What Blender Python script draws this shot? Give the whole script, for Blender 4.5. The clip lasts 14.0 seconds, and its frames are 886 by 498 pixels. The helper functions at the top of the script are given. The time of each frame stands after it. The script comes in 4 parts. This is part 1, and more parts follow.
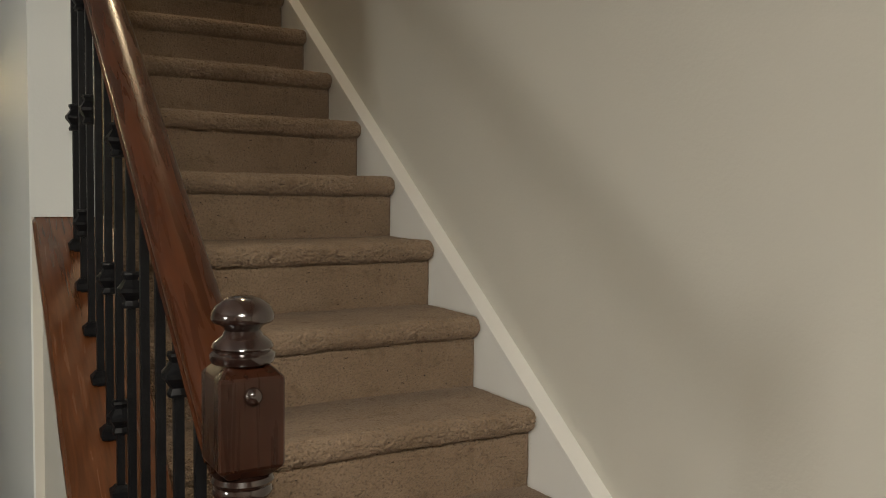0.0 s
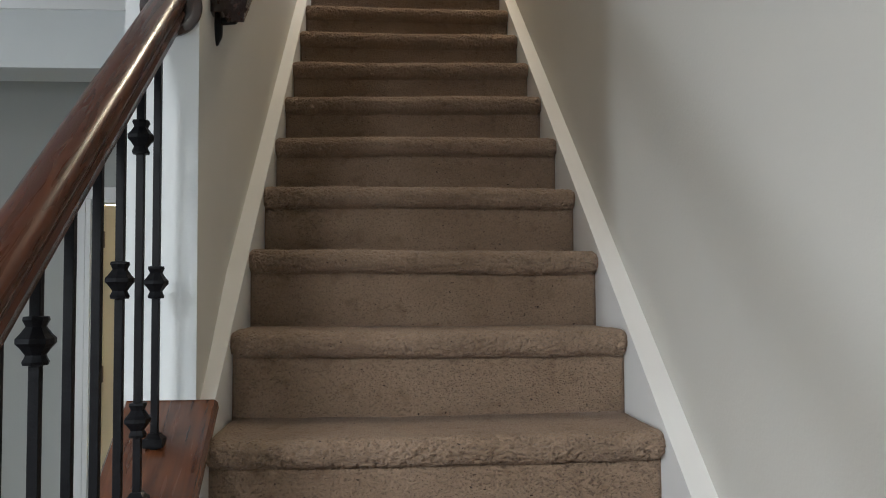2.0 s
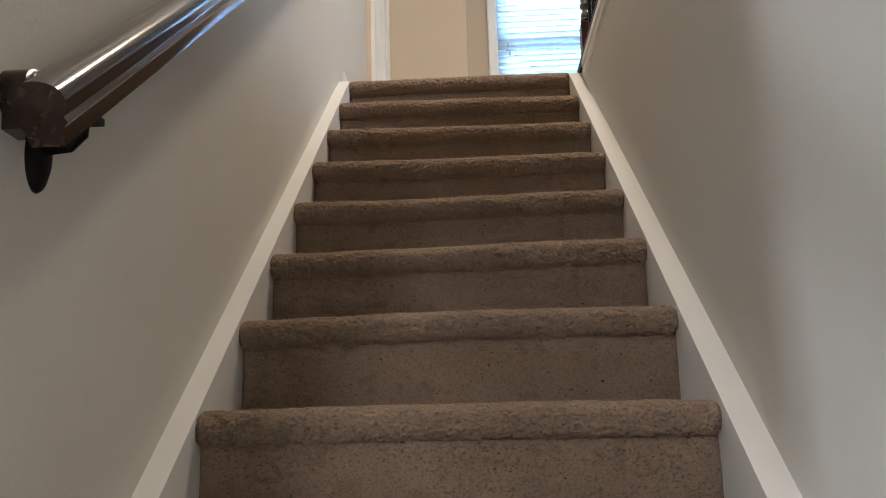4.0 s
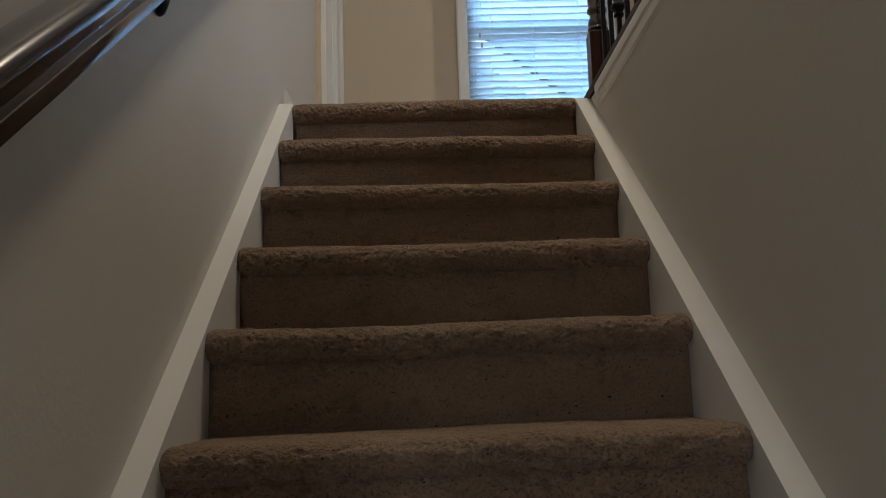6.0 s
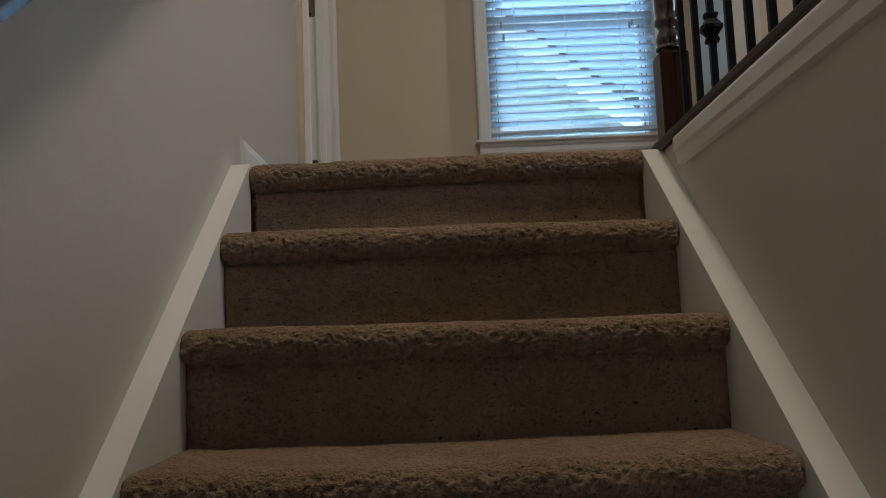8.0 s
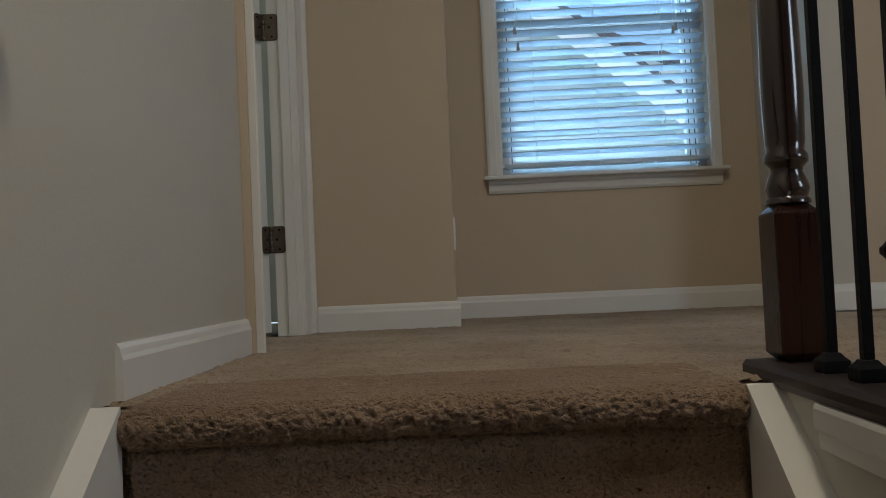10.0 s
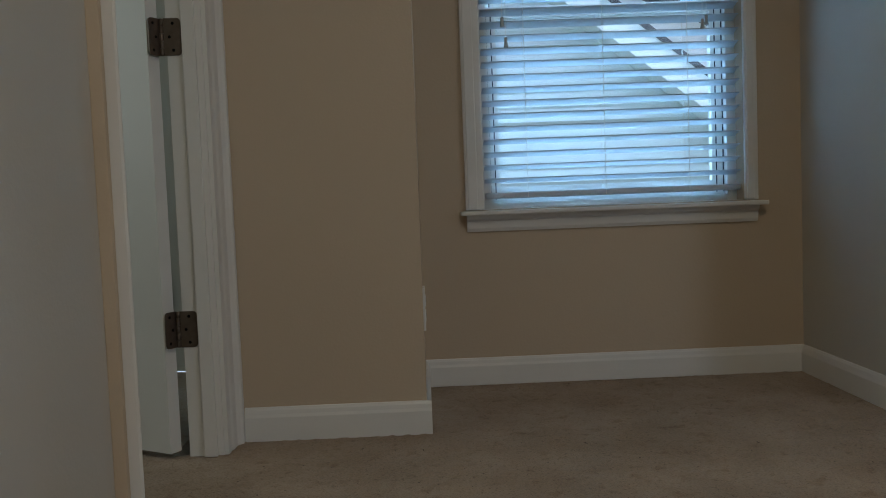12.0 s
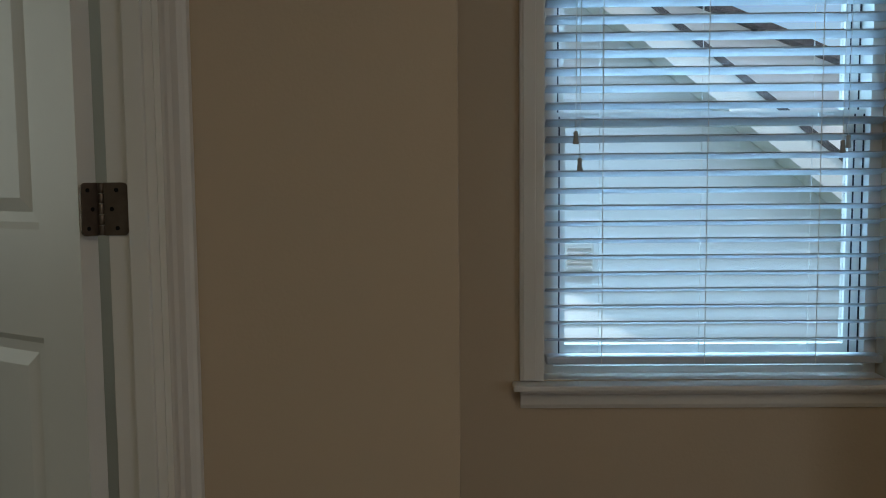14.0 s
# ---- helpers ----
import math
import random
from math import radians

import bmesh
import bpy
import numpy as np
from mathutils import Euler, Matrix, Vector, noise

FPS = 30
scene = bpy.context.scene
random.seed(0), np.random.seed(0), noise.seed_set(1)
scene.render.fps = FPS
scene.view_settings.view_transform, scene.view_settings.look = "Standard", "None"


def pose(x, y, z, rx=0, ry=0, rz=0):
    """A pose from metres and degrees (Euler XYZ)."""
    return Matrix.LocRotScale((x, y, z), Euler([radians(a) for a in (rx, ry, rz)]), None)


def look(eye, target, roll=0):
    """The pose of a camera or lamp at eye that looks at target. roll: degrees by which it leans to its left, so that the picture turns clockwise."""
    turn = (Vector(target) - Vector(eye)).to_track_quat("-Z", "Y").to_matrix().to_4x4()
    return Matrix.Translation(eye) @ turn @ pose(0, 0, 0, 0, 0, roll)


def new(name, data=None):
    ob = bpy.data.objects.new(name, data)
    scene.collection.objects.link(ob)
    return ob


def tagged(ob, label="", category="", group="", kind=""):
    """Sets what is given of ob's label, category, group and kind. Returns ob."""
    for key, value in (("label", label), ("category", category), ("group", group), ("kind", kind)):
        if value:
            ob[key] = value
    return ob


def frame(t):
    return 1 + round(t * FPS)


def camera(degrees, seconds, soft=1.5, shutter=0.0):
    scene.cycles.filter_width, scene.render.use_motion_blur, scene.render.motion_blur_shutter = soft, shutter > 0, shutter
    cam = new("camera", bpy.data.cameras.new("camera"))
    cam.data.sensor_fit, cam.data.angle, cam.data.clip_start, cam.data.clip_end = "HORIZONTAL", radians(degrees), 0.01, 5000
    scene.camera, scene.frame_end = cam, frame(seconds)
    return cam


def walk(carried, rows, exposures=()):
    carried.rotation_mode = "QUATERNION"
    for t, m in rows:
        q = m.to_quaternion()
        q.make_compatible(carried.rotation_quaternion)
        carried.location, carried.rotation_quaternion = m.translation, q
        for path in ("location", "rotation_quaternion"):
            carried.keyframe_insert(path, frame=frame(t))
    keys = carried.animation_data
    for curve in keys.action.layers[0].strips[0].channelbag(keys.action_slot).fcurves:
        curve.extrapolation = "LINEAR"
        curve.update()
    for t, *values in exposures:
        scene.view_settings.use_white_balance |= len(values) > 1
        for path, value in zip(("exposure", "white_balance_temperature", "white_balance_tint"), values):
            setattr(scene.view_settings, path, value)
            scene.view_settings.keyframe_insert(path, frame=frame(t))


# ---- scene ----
cam = camera(54.33, 14.0, 1.0)
PATH = [
    (0, (-0.34, -4.723, -1.768), (0.659, -2.995, -1.893), 0.8),
    (0.4, (-0.197, -4.716, -1.735), (0.528, -2.856, -1.854), 1.0),
    (0.5, (-0.166, -4.706, -1.728), (0.511, -2.827, -1.827), 0.8),
    (0.8, (-0.058, -4.612, -1.721), (0.514, -2.696, -1.762), 2.1),
    (1, (0.025, -4.539, -1.69), (0.53, -2.604, -1.713), 1.5),
    (1.2, (0.082, -4.464, -1.658), (0.52, -2.512, -1.677), -0.3),
    (1.5, (0.189, -4.371, -1.652), (0.54, -2.402, -1.619), -0.9),
    (2, (0.336, -4.223, -1.625), (0.473, -2.23, -1.527), -0.3),
    (2.5, (0.401, -3.995, -1.583), (0.504, -2.008, -1.382), -0.3),
    (3, (0.432, -3.747, -1.55), (0.522, -1.793, -1.132), -2.2),
    (3.5, (0.47, -3.466, -1.519), (0.524, -1.499, -1.161), -1.9),
    (4, (0.486, -3.264, -1.353), (0.411, -1.304, -0.965), -1.6),
    (6.5, (0.393, -2.403, -0.756), (0.446, -0.424, -0.468), -1.8),
    (7, (0.407, -2.218, -0.619), (0.351, -0.238, -0.347), -2.1),
    (7.5, (0.406, -2.077, -0.488), (0.361, -0.088, -0.284), -2.4),
    (8, (0.434, -1.899, -0.418), (0.428, 0.089, -0.2), -2.4),
    (8.5, (0.448, -1.724, -0.272), (0.336, 0.263, -0.076), -3.0),
    (9, (0.455, -1.539, -0.135), (0.375, 0.453, 0.019), -3.1),
    (9.2, (0.466, -1.483, -0.086), (0.429, 0.511, 0.063), -2.7),
    (11.4, (0.549, -0.709, 0.472), (0.487, 1.288, 0.38), -1.9),
    (11.5, (0.556, -0.684, 0.47), (0.464, 1.314, 0.422), -1.8),
    (12, (0.487, -0.487, 0.62), (0.528, 1.509, 0.497), -2.2),
    (12.5, (0.523, -0.321, 0.724), (0.592, 1.675, 0.618), -1.4),
    (13, (0.478, -0.157, 0.852), (0.363, 1.838, 0.774), -1.4),
    (13.5, (0.447, 0.008, 1.005), (0.446, 2.003, 0.866), -1.4),
    (14, (0.478, 0.186, 1.073), (0.438, 2.178, 0.908), -0.5),
]
EXPO = [(0, 0.9, 7250, 7), (0.5, 1.25, 6200, 9), (1.5, 1.52, 5750, 7), (2.5, 1.67, 5780, 7), (3.0, 1.72, 5950, 11), (4.2, 1.95, 5780, 11), (6.5, 0.58, 5780, 8), (7.5, 0.55, 5720, 7), (9.2, 0.36, 5700, 6), (11.5, 0.08, 5620, 5), (12.5, -0.16, 5760, 6), (14, -0.4, 6150, 6)]
walk(cam, [(t, look(eye, target, roll)) for t, eye, target, roll in PATH], EXPO)

# ---- measures of the place ----
RISE, RUN = 0.19, 0.2558
STEPS = 16
Y0 = -(STEPS - 1) * RUN
WX = 0.885            # clear width between the skirt boards
LW, RW = -0.043, 0.934  # drywall faces beside the stairs
ZF = -3.045           # lower floor
ZC = -0.315           # lower ceiling
ZU = 2.44             # upper ceiling
YE = -2.51           # end of the wall beside the stairs
YW = 2.305            # wall with the window
XC, YC, XE = 0.475, 1.747, 1.72   # corner beside the window, and the wall opposite
LD = LW + 0.012        # wall face round the bedroom door
SL = RISE / RUN
zc = lambda y: -1.832 + SL * (y - YE)   # top of the sloped cap

# ---- world and light ----
world = bpy.data.worlds.new("sky")
scene.world = world
world.use_nodes = True
wn = world.node_tree.nodes
wl = world.node_tree.links
sky = wn.new("ShaderNodeTexSky")
sky.sky_type = 'NISHITA'
sky.sun_disc = False
sky.sun_elevation = radians(50)
sky.sun_rotation = radians(200)
wl.new(sky.outputs[0], wn["Background"].inputs[0])
wn["Background"].inputs[1].default_value = 0.15

sun = new("sun", bpy.data.lights.new("sun", 'SUN'))
sun.data.energy, sun.data.angle, sun.data.color = 5.0, radians(0.5), (1, 0.95, 0.88)
sun.matrix_world = look((0, 0, 0), (-0.60, 0.18, -0.70))


def area_lamp(name, size_x, size_y, power, color, m):
    lamp = new(name, bpy.data.lights.new(name, 'AREA'))
    lamp.data.shape, lamp.data.size, lamp.data.size_y = 'RECTANGLE', size_x, size_y
    lamp.data.energy, lamp.data.color = power, color
    lamp.matrix_world = m
    return lamp


# unseen lamp high outside the upstairs window, added to stand in for sky light
area_lamp("window_daylight", 3.0, 1.4, 560, (0.47, 0.76, 1.0), look((0.75, 5.3, 3.75), (1.1, 2.3, 1.2)))
# unseen fill lamp in the upper hall, added to brighten the stairwell
area_lamp("hall_fill_lamp", 0.9, 1.2, 16, (0.95, 0.96, 1.0), look((3.95, -2.0, 1.4), (1.4, 1.2, 1.0)))
# daylight from the lower hall's small side window
area_lamp("side_window_daylight", 0.7, 0.8, 24.5, (0.94, 0.97, 1.0), look((-3.66, -4.38, -1.62), (0.5, -3.2, -1.6)))
# unseen fill lamp under the lower ceiling, added for ambient light on the steps
area_lamp("lower_fill_lamp", 0.6, 0.6, 66, (1.0, 0.97, 0.94), look((-0.9, -6.2, -0.36), (-0.9, -6.2, -3)))
# ceiling light over the top of the stairs, without a fixture
area_lamp("landing_ceiling_lamp", 0.35, 0.35, 17.5, (1.0, 0.79, 0.54), look((0.88, -0.75, ZU - 0.03), (0.88, -0.75, 0)))
area_lamp("bedroom_window_daylight", 0.9, 1.2, 7, (0.95, 1.0, 0.88), look((-2.4, 1.6, 1.4), (0, 1.7, 1.0)))
area_lamp("bath_lamp_light", 0.5, 0.15, 15, (1.0, 0.76, 0.40), look((-1.15, 1.68, -1.05), (-1.0, 1.0, -2.3)))


# ---- materials ----


def mat(name, color, rough=0.6, metal=0.0, vary=0.06, scale=3.0, bump=0.02, bump_scale=200.0, spec=0.5, coat=0.0):
    m = bpy.data.materials.new(name)
    m.use_nodes = True
    n, l = m.node_tree.nodes, m.node_tree.links
    b = n["Principled BSDF"]
    b.inputs["Roughness"].default_value = rough
    b.inputs["Metallic"].default_value = metal
    b.inputs["Specular IOR Level"].default_value = spec
    b.inputs["Coat Weight"].default_value = coat
    co = n.new("ShaderNodeTexCoord")
    big = n.new("ShaderNodeTexNoise")
    big.inputs["Scale"].default_value = scale
    big.inputs["Detail"].default_value = 5
    l.new(co.outputs["Object"], big.inputs["Vector"])
    ramp = n.new("ShaderNodeValToRGB")
    lo = [max(0, c * (1 - vary)) for c in color]
    hi = [min(1, c * (1 + vary)) for c in color]
    ramp.color_ramp.elements[0].position, ramp.color_ramp.elements[1].position = 0.3, 0.7
    ramp.color_ramp.elements[0].color, ramp.color_ramp.elements[1].color = (*lo, 1), (*hi, 1)
    l.new(big.outputs["Fac"], ramp.inputs["Fac"])
    l.new(ramp.outputs["Color"], b.inputs["Base Color"])
    fine = n.new("ShaderNodeTexNoise")
    fine.inputs["Scale"].default_value = bump_scale
    fine.inputs["Detail"].default_value = 3
    l.new(co.outputs["Object"], fine.inputs["Vector"])
    bp = n.new("ShaderNodeBump")
    bp.inputs["Strength"].default_value = bump
    bp.inputs["Distance"].default_value = 0.01
    l.new(fine.outputs["Fac"], bp.inputs["Height"])
    l.new(bp.outputs["Normal"], b.inputs["Normal"])
    return m


def wood_mat(name, dark, light, rough=0.2, stretch=(14, 0.9, 14), coat=0.8, tilt=0.0, spec=0.5):
    m = bpy.data.materials.new(name)
    m.use_nodes = True
    n, l = m.node_tree.nodes, m.node_tree.links
    b = n["Principled BSDF"]
    b.inputs["Roughness"].default_value = rough
    b.inputs["Coat Weight"].default_value = coat
    b.inputs["Coat Roughness"].default_value = 0.14
    b.inputs["Specular IOR Level"].default_value = spec
    co = n.new("ShaderNodeTexCoord")
    mp = n.new("ShaderNodeMapping")
    mp.vector_type = 'TEXTURE'
    mp.inputs["Rotation"].default_value = (radians(tilt), 0, 0)
    mp.inputs["Scale"].default_value = [1 / v for v in stretch]
    l.new(co.outputs["Object"], mp.inputs["Vector"])
    g = n.new("ShaderNodeTexNoise")
    g.inputs["Scale"].default_value, g.inputs["Detail"].default_value, g.inputs["Distortion"].default_value = 4.0, 8, 0.6
    l.new(mp.outputs["Vector"], g.inputs["Vector"])
    ramp = n.new("ShaderNodeValToRGB")
    ramp.color_ramp.elements[0].position, ramp.color_ramp.elements[1].position = 0.32, 0.72
    ramp.color_ramp.elements[0].color, ramp.color_ramp.elements[1].color = (*dark, 1), (*light, 1)
    l.new(g.outputs["Fac"], ramp.inputs["Fac"])
    l.new(ramp.outputs["Color"], b.inputs["Base Color"])
    bp = n.new("ShaderNodeBump")
    bp.inputs["Strength"].default_value, bp.inputs["Distance"].default_value = 0.02, 0.001
    l.new(g.outputs["Fac"], bp.inputs["Height"])
    l.new(bp.outputs["Normal"], b.inputs["Normal"])
    rr = n.new("ShaderNodeMapRange")
    rr.inputs["To Min"].default_value, rr.inputs["To Max"].default_value = rough * 0.8, rough * 1.5
    l.new(g.outputs["Fac"], rr.inputs["Value"])
    l.new(rr.outputs["Result"], b.inputs["Roughness"])
    return m


def carpet_mat(name, color, pit_shade=1.0, relief=0.5):
    """Dense cut pile: soft mottling, worn and soiled patches, and the shade in the small gaps between the tufts, put
    into the colour.
    """
    m = bpy.data.materials.new(name)
    m.use_nodes = True
    n, l = m.node_tree.nodes, m.node_tree.links
    b = n["Principled BSDF"]
    b.inputs["Roughness"].default_value = 0.97
    b.inputs["Specular IOR Level"].default_value = 0.06
    b.inputs["Sheen Weight"].default_value = 0.12
    b.inputs["Sheen Roughness"].default_value = 0.6
    co = n.new("ShaderNodeTexCoord")
    wide = n.new("ShaderNodeMapping")
    wide.inputs["Scale"].default_value = (0.7, 1.0, 1.0)
    l.new(co.outputs["Object"], wide.inputs["Vector"])

    def noise(scale, detail, vector):
        t = n.new("ShaderNodeTexNoise")
        t.inputs["Scale"].default_value, t.inputs["Detail"].default_value = scale, detail
        l.new(vector.outputs[0] if vector is wide else vector.outputs["Object"], t.inputs["Vector"])
        return t

    def ramp(source, p0, p1, c0, c1):
        r = n.new("ShaderNodeValToRGB")
        r.color_ramp.elements[0].position, r.color_ramp.elements[1].position = p0, p1
        r.color_ramp.elements[0].color, r.color_ramp.elements[1].color = (*c0, 1), (*c1, 1)
        l.new(source.outputs["Fac"], r.inputs["Fac"])
        return r.outputs["Color"]

    def times(p, q, fac=1.0):
        x = n.new("ShaderNodeMix")
        x.data_type, x.blend_type = 'RGBA', 'MULTIPLY'
        x.inputs[0].default_value = fac
        l.new(p, x.inputs[6])
        l.new(q, x.inputs[7])
        return x.outputs[2]

    fibre = noise(210, 3, co)
    base = ramp(fibre, 0.34, 0.64, [c * 0.90 for c in color], [min(1, c * 1.08) for c in color])
    soil = ramp(noise(4.2, 6, co), 0.32, 0.68, (0.74, 0.71, 0.67), (1.0, 1.0, 1.0))
    spots = ramp(noise(22, 3, co), 0.30, 0.42, (0.80, 0.76, 0.72), (1.0, 1.0, 1.0))
    gaps = noise(255, 1.5, wide)
    # shade down in the pits between tufts, put into the colour
    dark = ramp(gaps, 0.29, 0.47, (0.68, 0.64, 0.61), (1.0, 1.0, 1.0))
    specks = ramp(noise(140, 1, wide), 0.225, 0.26, (0.16, 0.13, 0.12), (1.0, 1.0, 1.0))
    worn = times(times(times(base, soil), spots), specks, pit_shade)
    l.new(times(worn, dark, pit_shade), b.inputs["Base Color"])
    hollow = n.new("ShaderNodeMapRange")
    hollow.inputs["From Min"].default_value, hollow.inputs["From Max"].default_value = 0.30, 0.46
    l.new(gaps.outputs["Fac"], hollow.inputs["Value"])
    ad = n.new("ShaderNodeMath")
    ad.operation = 'ADD'
    l.new(hollow.outputs["Result"], ad.inputs[0])
    l.new(fibre.outputs["Fac"], ad.inputs[1])
    bp = n.new("ShaderNodeBump")
    bp.inputs["Strength"].default_value, bp.inputs["Distance"].default_value = relief, 0.007
    l.new(ad.outputs[0], bp.inputs["Height"])
    l.new(bp.outputs["Normal"], b.inputs["Normal"])
    return m


PAINT = mat("wall_paint", (0.548, 0.522, 0.464), 0.75, vary=0.025, scale=1.2, bump=0.06, bump_scale=130)
# the same wall paint, with the warm lamplight upstairs put into its colour
WARMPAINT = mat("warm_lit_paint", (0.53, 0.437, 0.322), 0.75, vary=0.025, scale=1.2, bump=0.06, bump_scale=130)
# door paint yellowed: the bathroom lamp's warm light is in the colour
LAMPLIT = mat("lamplit_paint", (0.58, 0.50, 0.34), 0.45, vary=0.03, scale=3, bump=0.03, bump_scale=80)
GREY = mat("grey_paint", (0.40, 0.405, 0.372), 0.75, vary=0.03, scale=1.2, bump=0.06, bump_scale=130)
PALE = mat("pale_paint", (0.63, 0.645, 0.63), 0.6, vary=0.02, scale=1.5, bump=0.05, bump_scale=130)
WHITE = mat("white_trim", (0.72, 0.71, 0.68), 0.38, vary=0.03, scale=4, bump=0.02, bump_scale=60)
CEIL = mat("ceiling_white", (0.82, 0.82, 0.80), 0.85, vary=0.02, bump=0.1, bump_scale=90)
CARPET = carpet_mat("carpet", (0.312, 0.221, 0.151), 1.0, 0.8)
# stair carpet again, flatter; the landing's stronger light is in its lighter colour
LITPILE = carpet_mat("flat_lit_carpet", (0.405, 0.320, 0.238), 0.9, 0.5)
WOOD = wood_mat("cherry_wood", (0.032, 0.0095, 0.0038), (0.074, 0.022, 0.0078), 0.24, (20, 1.4, 20), 0.12, 37.2, 0.22)
CAPWOOD = wood_mat("cap_wood", (0.012, 0.006, 0.005), (0.034, 0.016, 0.012), 0.5, (26, 0.7, 26), 0.1)
# cherry lightened and reddened: an orange lamp reflection put into the cap's colour
LAMPWOOD = wood_mat("lamp_tinted_cherry_wood", (0.072, 0.024, 0.0092), (0.135, 0.045, 0.0165), 0.22, (22, 1.6, 22), 1.0, 37.2)
WALNUT = wood_mat("dark_walnut", (0.010, 0.005, 0.0035), (0.036, 0.017, 0.011), 0.17, (26, 0.7, 26), 0.6, 37.2, 0.3)
WOODV = wood_mat("cherry_wood_upright", (0.017, 0.0052, 0.0027), (0.040, 0.0125, 0.0056), 0.25, (20, 20, 1.2), 0.18, 0.0, 0.25)
DARKWOOD = wood_mat("espresso_wood", (0.012, 0.005, 0.004), (0.035, 0.016, 0.011), 0.16, (8, 8, 0.8))
FLOORWOOD = wood_mat("floor_wood", (0.014, 0.006, 0.004), (0.036, 0.016, 0.010), 0.25, (12, 0.8, 12), 0.35, 0.0, 0.3)
IRON = mat("black_iron", (0.005, 0.005, 0.006), 0.45, spec=0.14, vary=0.3, scale=40, bump=0.1, bump_scale=150)
GROOVE = mat("groove_dark", (0.02, 0.03, 0.05), 0.7)
BRONZE = mat("hinge_bronze", (0.16, 0.125, 0.10), 0.42, metal=0.8, vary=0.2, scale=30)
BRASS = mat("brass", (0.40, 0.27, 0.12), 0.3, metal=1.0, vary=0.15, scale=20)
PLASTIC = mat("white_plastic", (0.78, 0.78, 0.76), 0.35, vary=0.02)
BLIND = mat("blind_slat", (0.54, 0.58, 0.63), 0.45, vary=0.03, scale=6)
bn, bl = BLIND.node_tree.nodes, BLIND.node_tree.links
tr = bn.new("ShaderNodeBsdfTranslucent")
tr.inputs["Color"].default_value = (0.80, 0.86, 0.90, 1)
ms = bn.new("ShaderNodeMixShader")
ms.inputs[0].default_value = 0.08
bl.new(bn["Principled BSDF"].outputs[0], ms.inputs[1])
bl.new(tr.outputs[0], ms.inputs[2])
bl.new(ms.outputs[0], bn["Material Output"].inputs[0])
GRANITE = mat("granite", (0.36, 0.25, 0.13), 0.2, vary=0.6, scale=60)
TILE = mat("tile_floor", (0.50, 0.36, 0.20), 0.3, vary=0.15, scale=8)
SIDING = mat("siding", (0.84, 0.87, 0.88), 0.6, vary=0.05, scale=2)
SHINGLE = mat("shingles", (0.09, 0.085, 0.09), 0.9, vary=0.4, scale=9, bump=0.5, bump_scale=25)
CONCRETE = mat("concrete", (0.50, 0.49, 0.47), 0.9, vary=0.12, scale=2, bump=0.2, bump_scale=60)
GRASS = mat("grass", (0.06, 0.10, 0.03), 0.95, vary=0.4, scale=6, bump=0.6, bump_scale=50)
LEAF = mat("leaves", (0.07, 0.11, 0.04), 0.7, vary=0.4, scale=5)

GLASS = bpy.data.materials.new("pane_glass")
GLASS.use_nodes = True
gb = GLASS.node_tree.nodes["Principled BSDF"]
gb.inputs["Base Color"].default_value = (0.95, 0.98, 1, 1)
gb.inputs["Roughness"].default_value = 0.0
gb.inputs["Transmission Weight"].default_value = 1.0
gb.inputs["IOR"].default_value = 1.45

GLOW = bpy.data.materials.new("lamp_glow")
GLOW.use_nodes = True
eb = GLOW.node_tree.nodes["Principled BSDF"]
eb.inputs["Emission Color"].default_value = (1.0, 0.88, 0.66, 1)
eb.inputs["Emission Strength"].default_value = 9.0

# ---- mesh helpers ----


def finish(ob, bm, material, smooth=False):
    bmesh.ops.recalc_face_normals(bm, faces=bm.faces)
    me = bpy.data.meshes.new(ob if isinstance(ob, str) else ob.name)
    bm.to_mesh(me)
    bm.free()
    me.materials.append(material)
    if smooth:
        for p in me.polygons:
            p.use_smooth = True
    return me


def part(name, bm, material, parent=None, label="", smooth=False):
    ob = new(name, finish(name, bm, material, smooth))
    if parent is not None:
        ob.parent = parent
    if label:
        ob["label"] = label
    return ob


def add_box(bm, x0, x1, y0, y1, z0, z1, bevel=0.0):
    r = bmesh.ops.create_cube(bm, size=1.0)
    vs = r["verts"]
    for v in vs:
        v.co = Vector(((x0 + x1) / 2 + v.co.x * (x1 - x0), (y0 + y1) / 2 + v.co.y * (y1 - y0), (z0 + z1) / 2 + v.co.z * (z1 - z0)))
    if bevel:
        es = {e for v in vs for e in v.link_edges}
        bmesh.ops.bevel(bm, geom=list(es), offset=bevel, segments=2, affect='EDGES', profile=0.6)
    return vs


def boxes(*dims, bevel=0.0):
    bm = bmesh.new()
    for d in dims:
        add_box(bm, *d, bevel=bevel)
    return bm


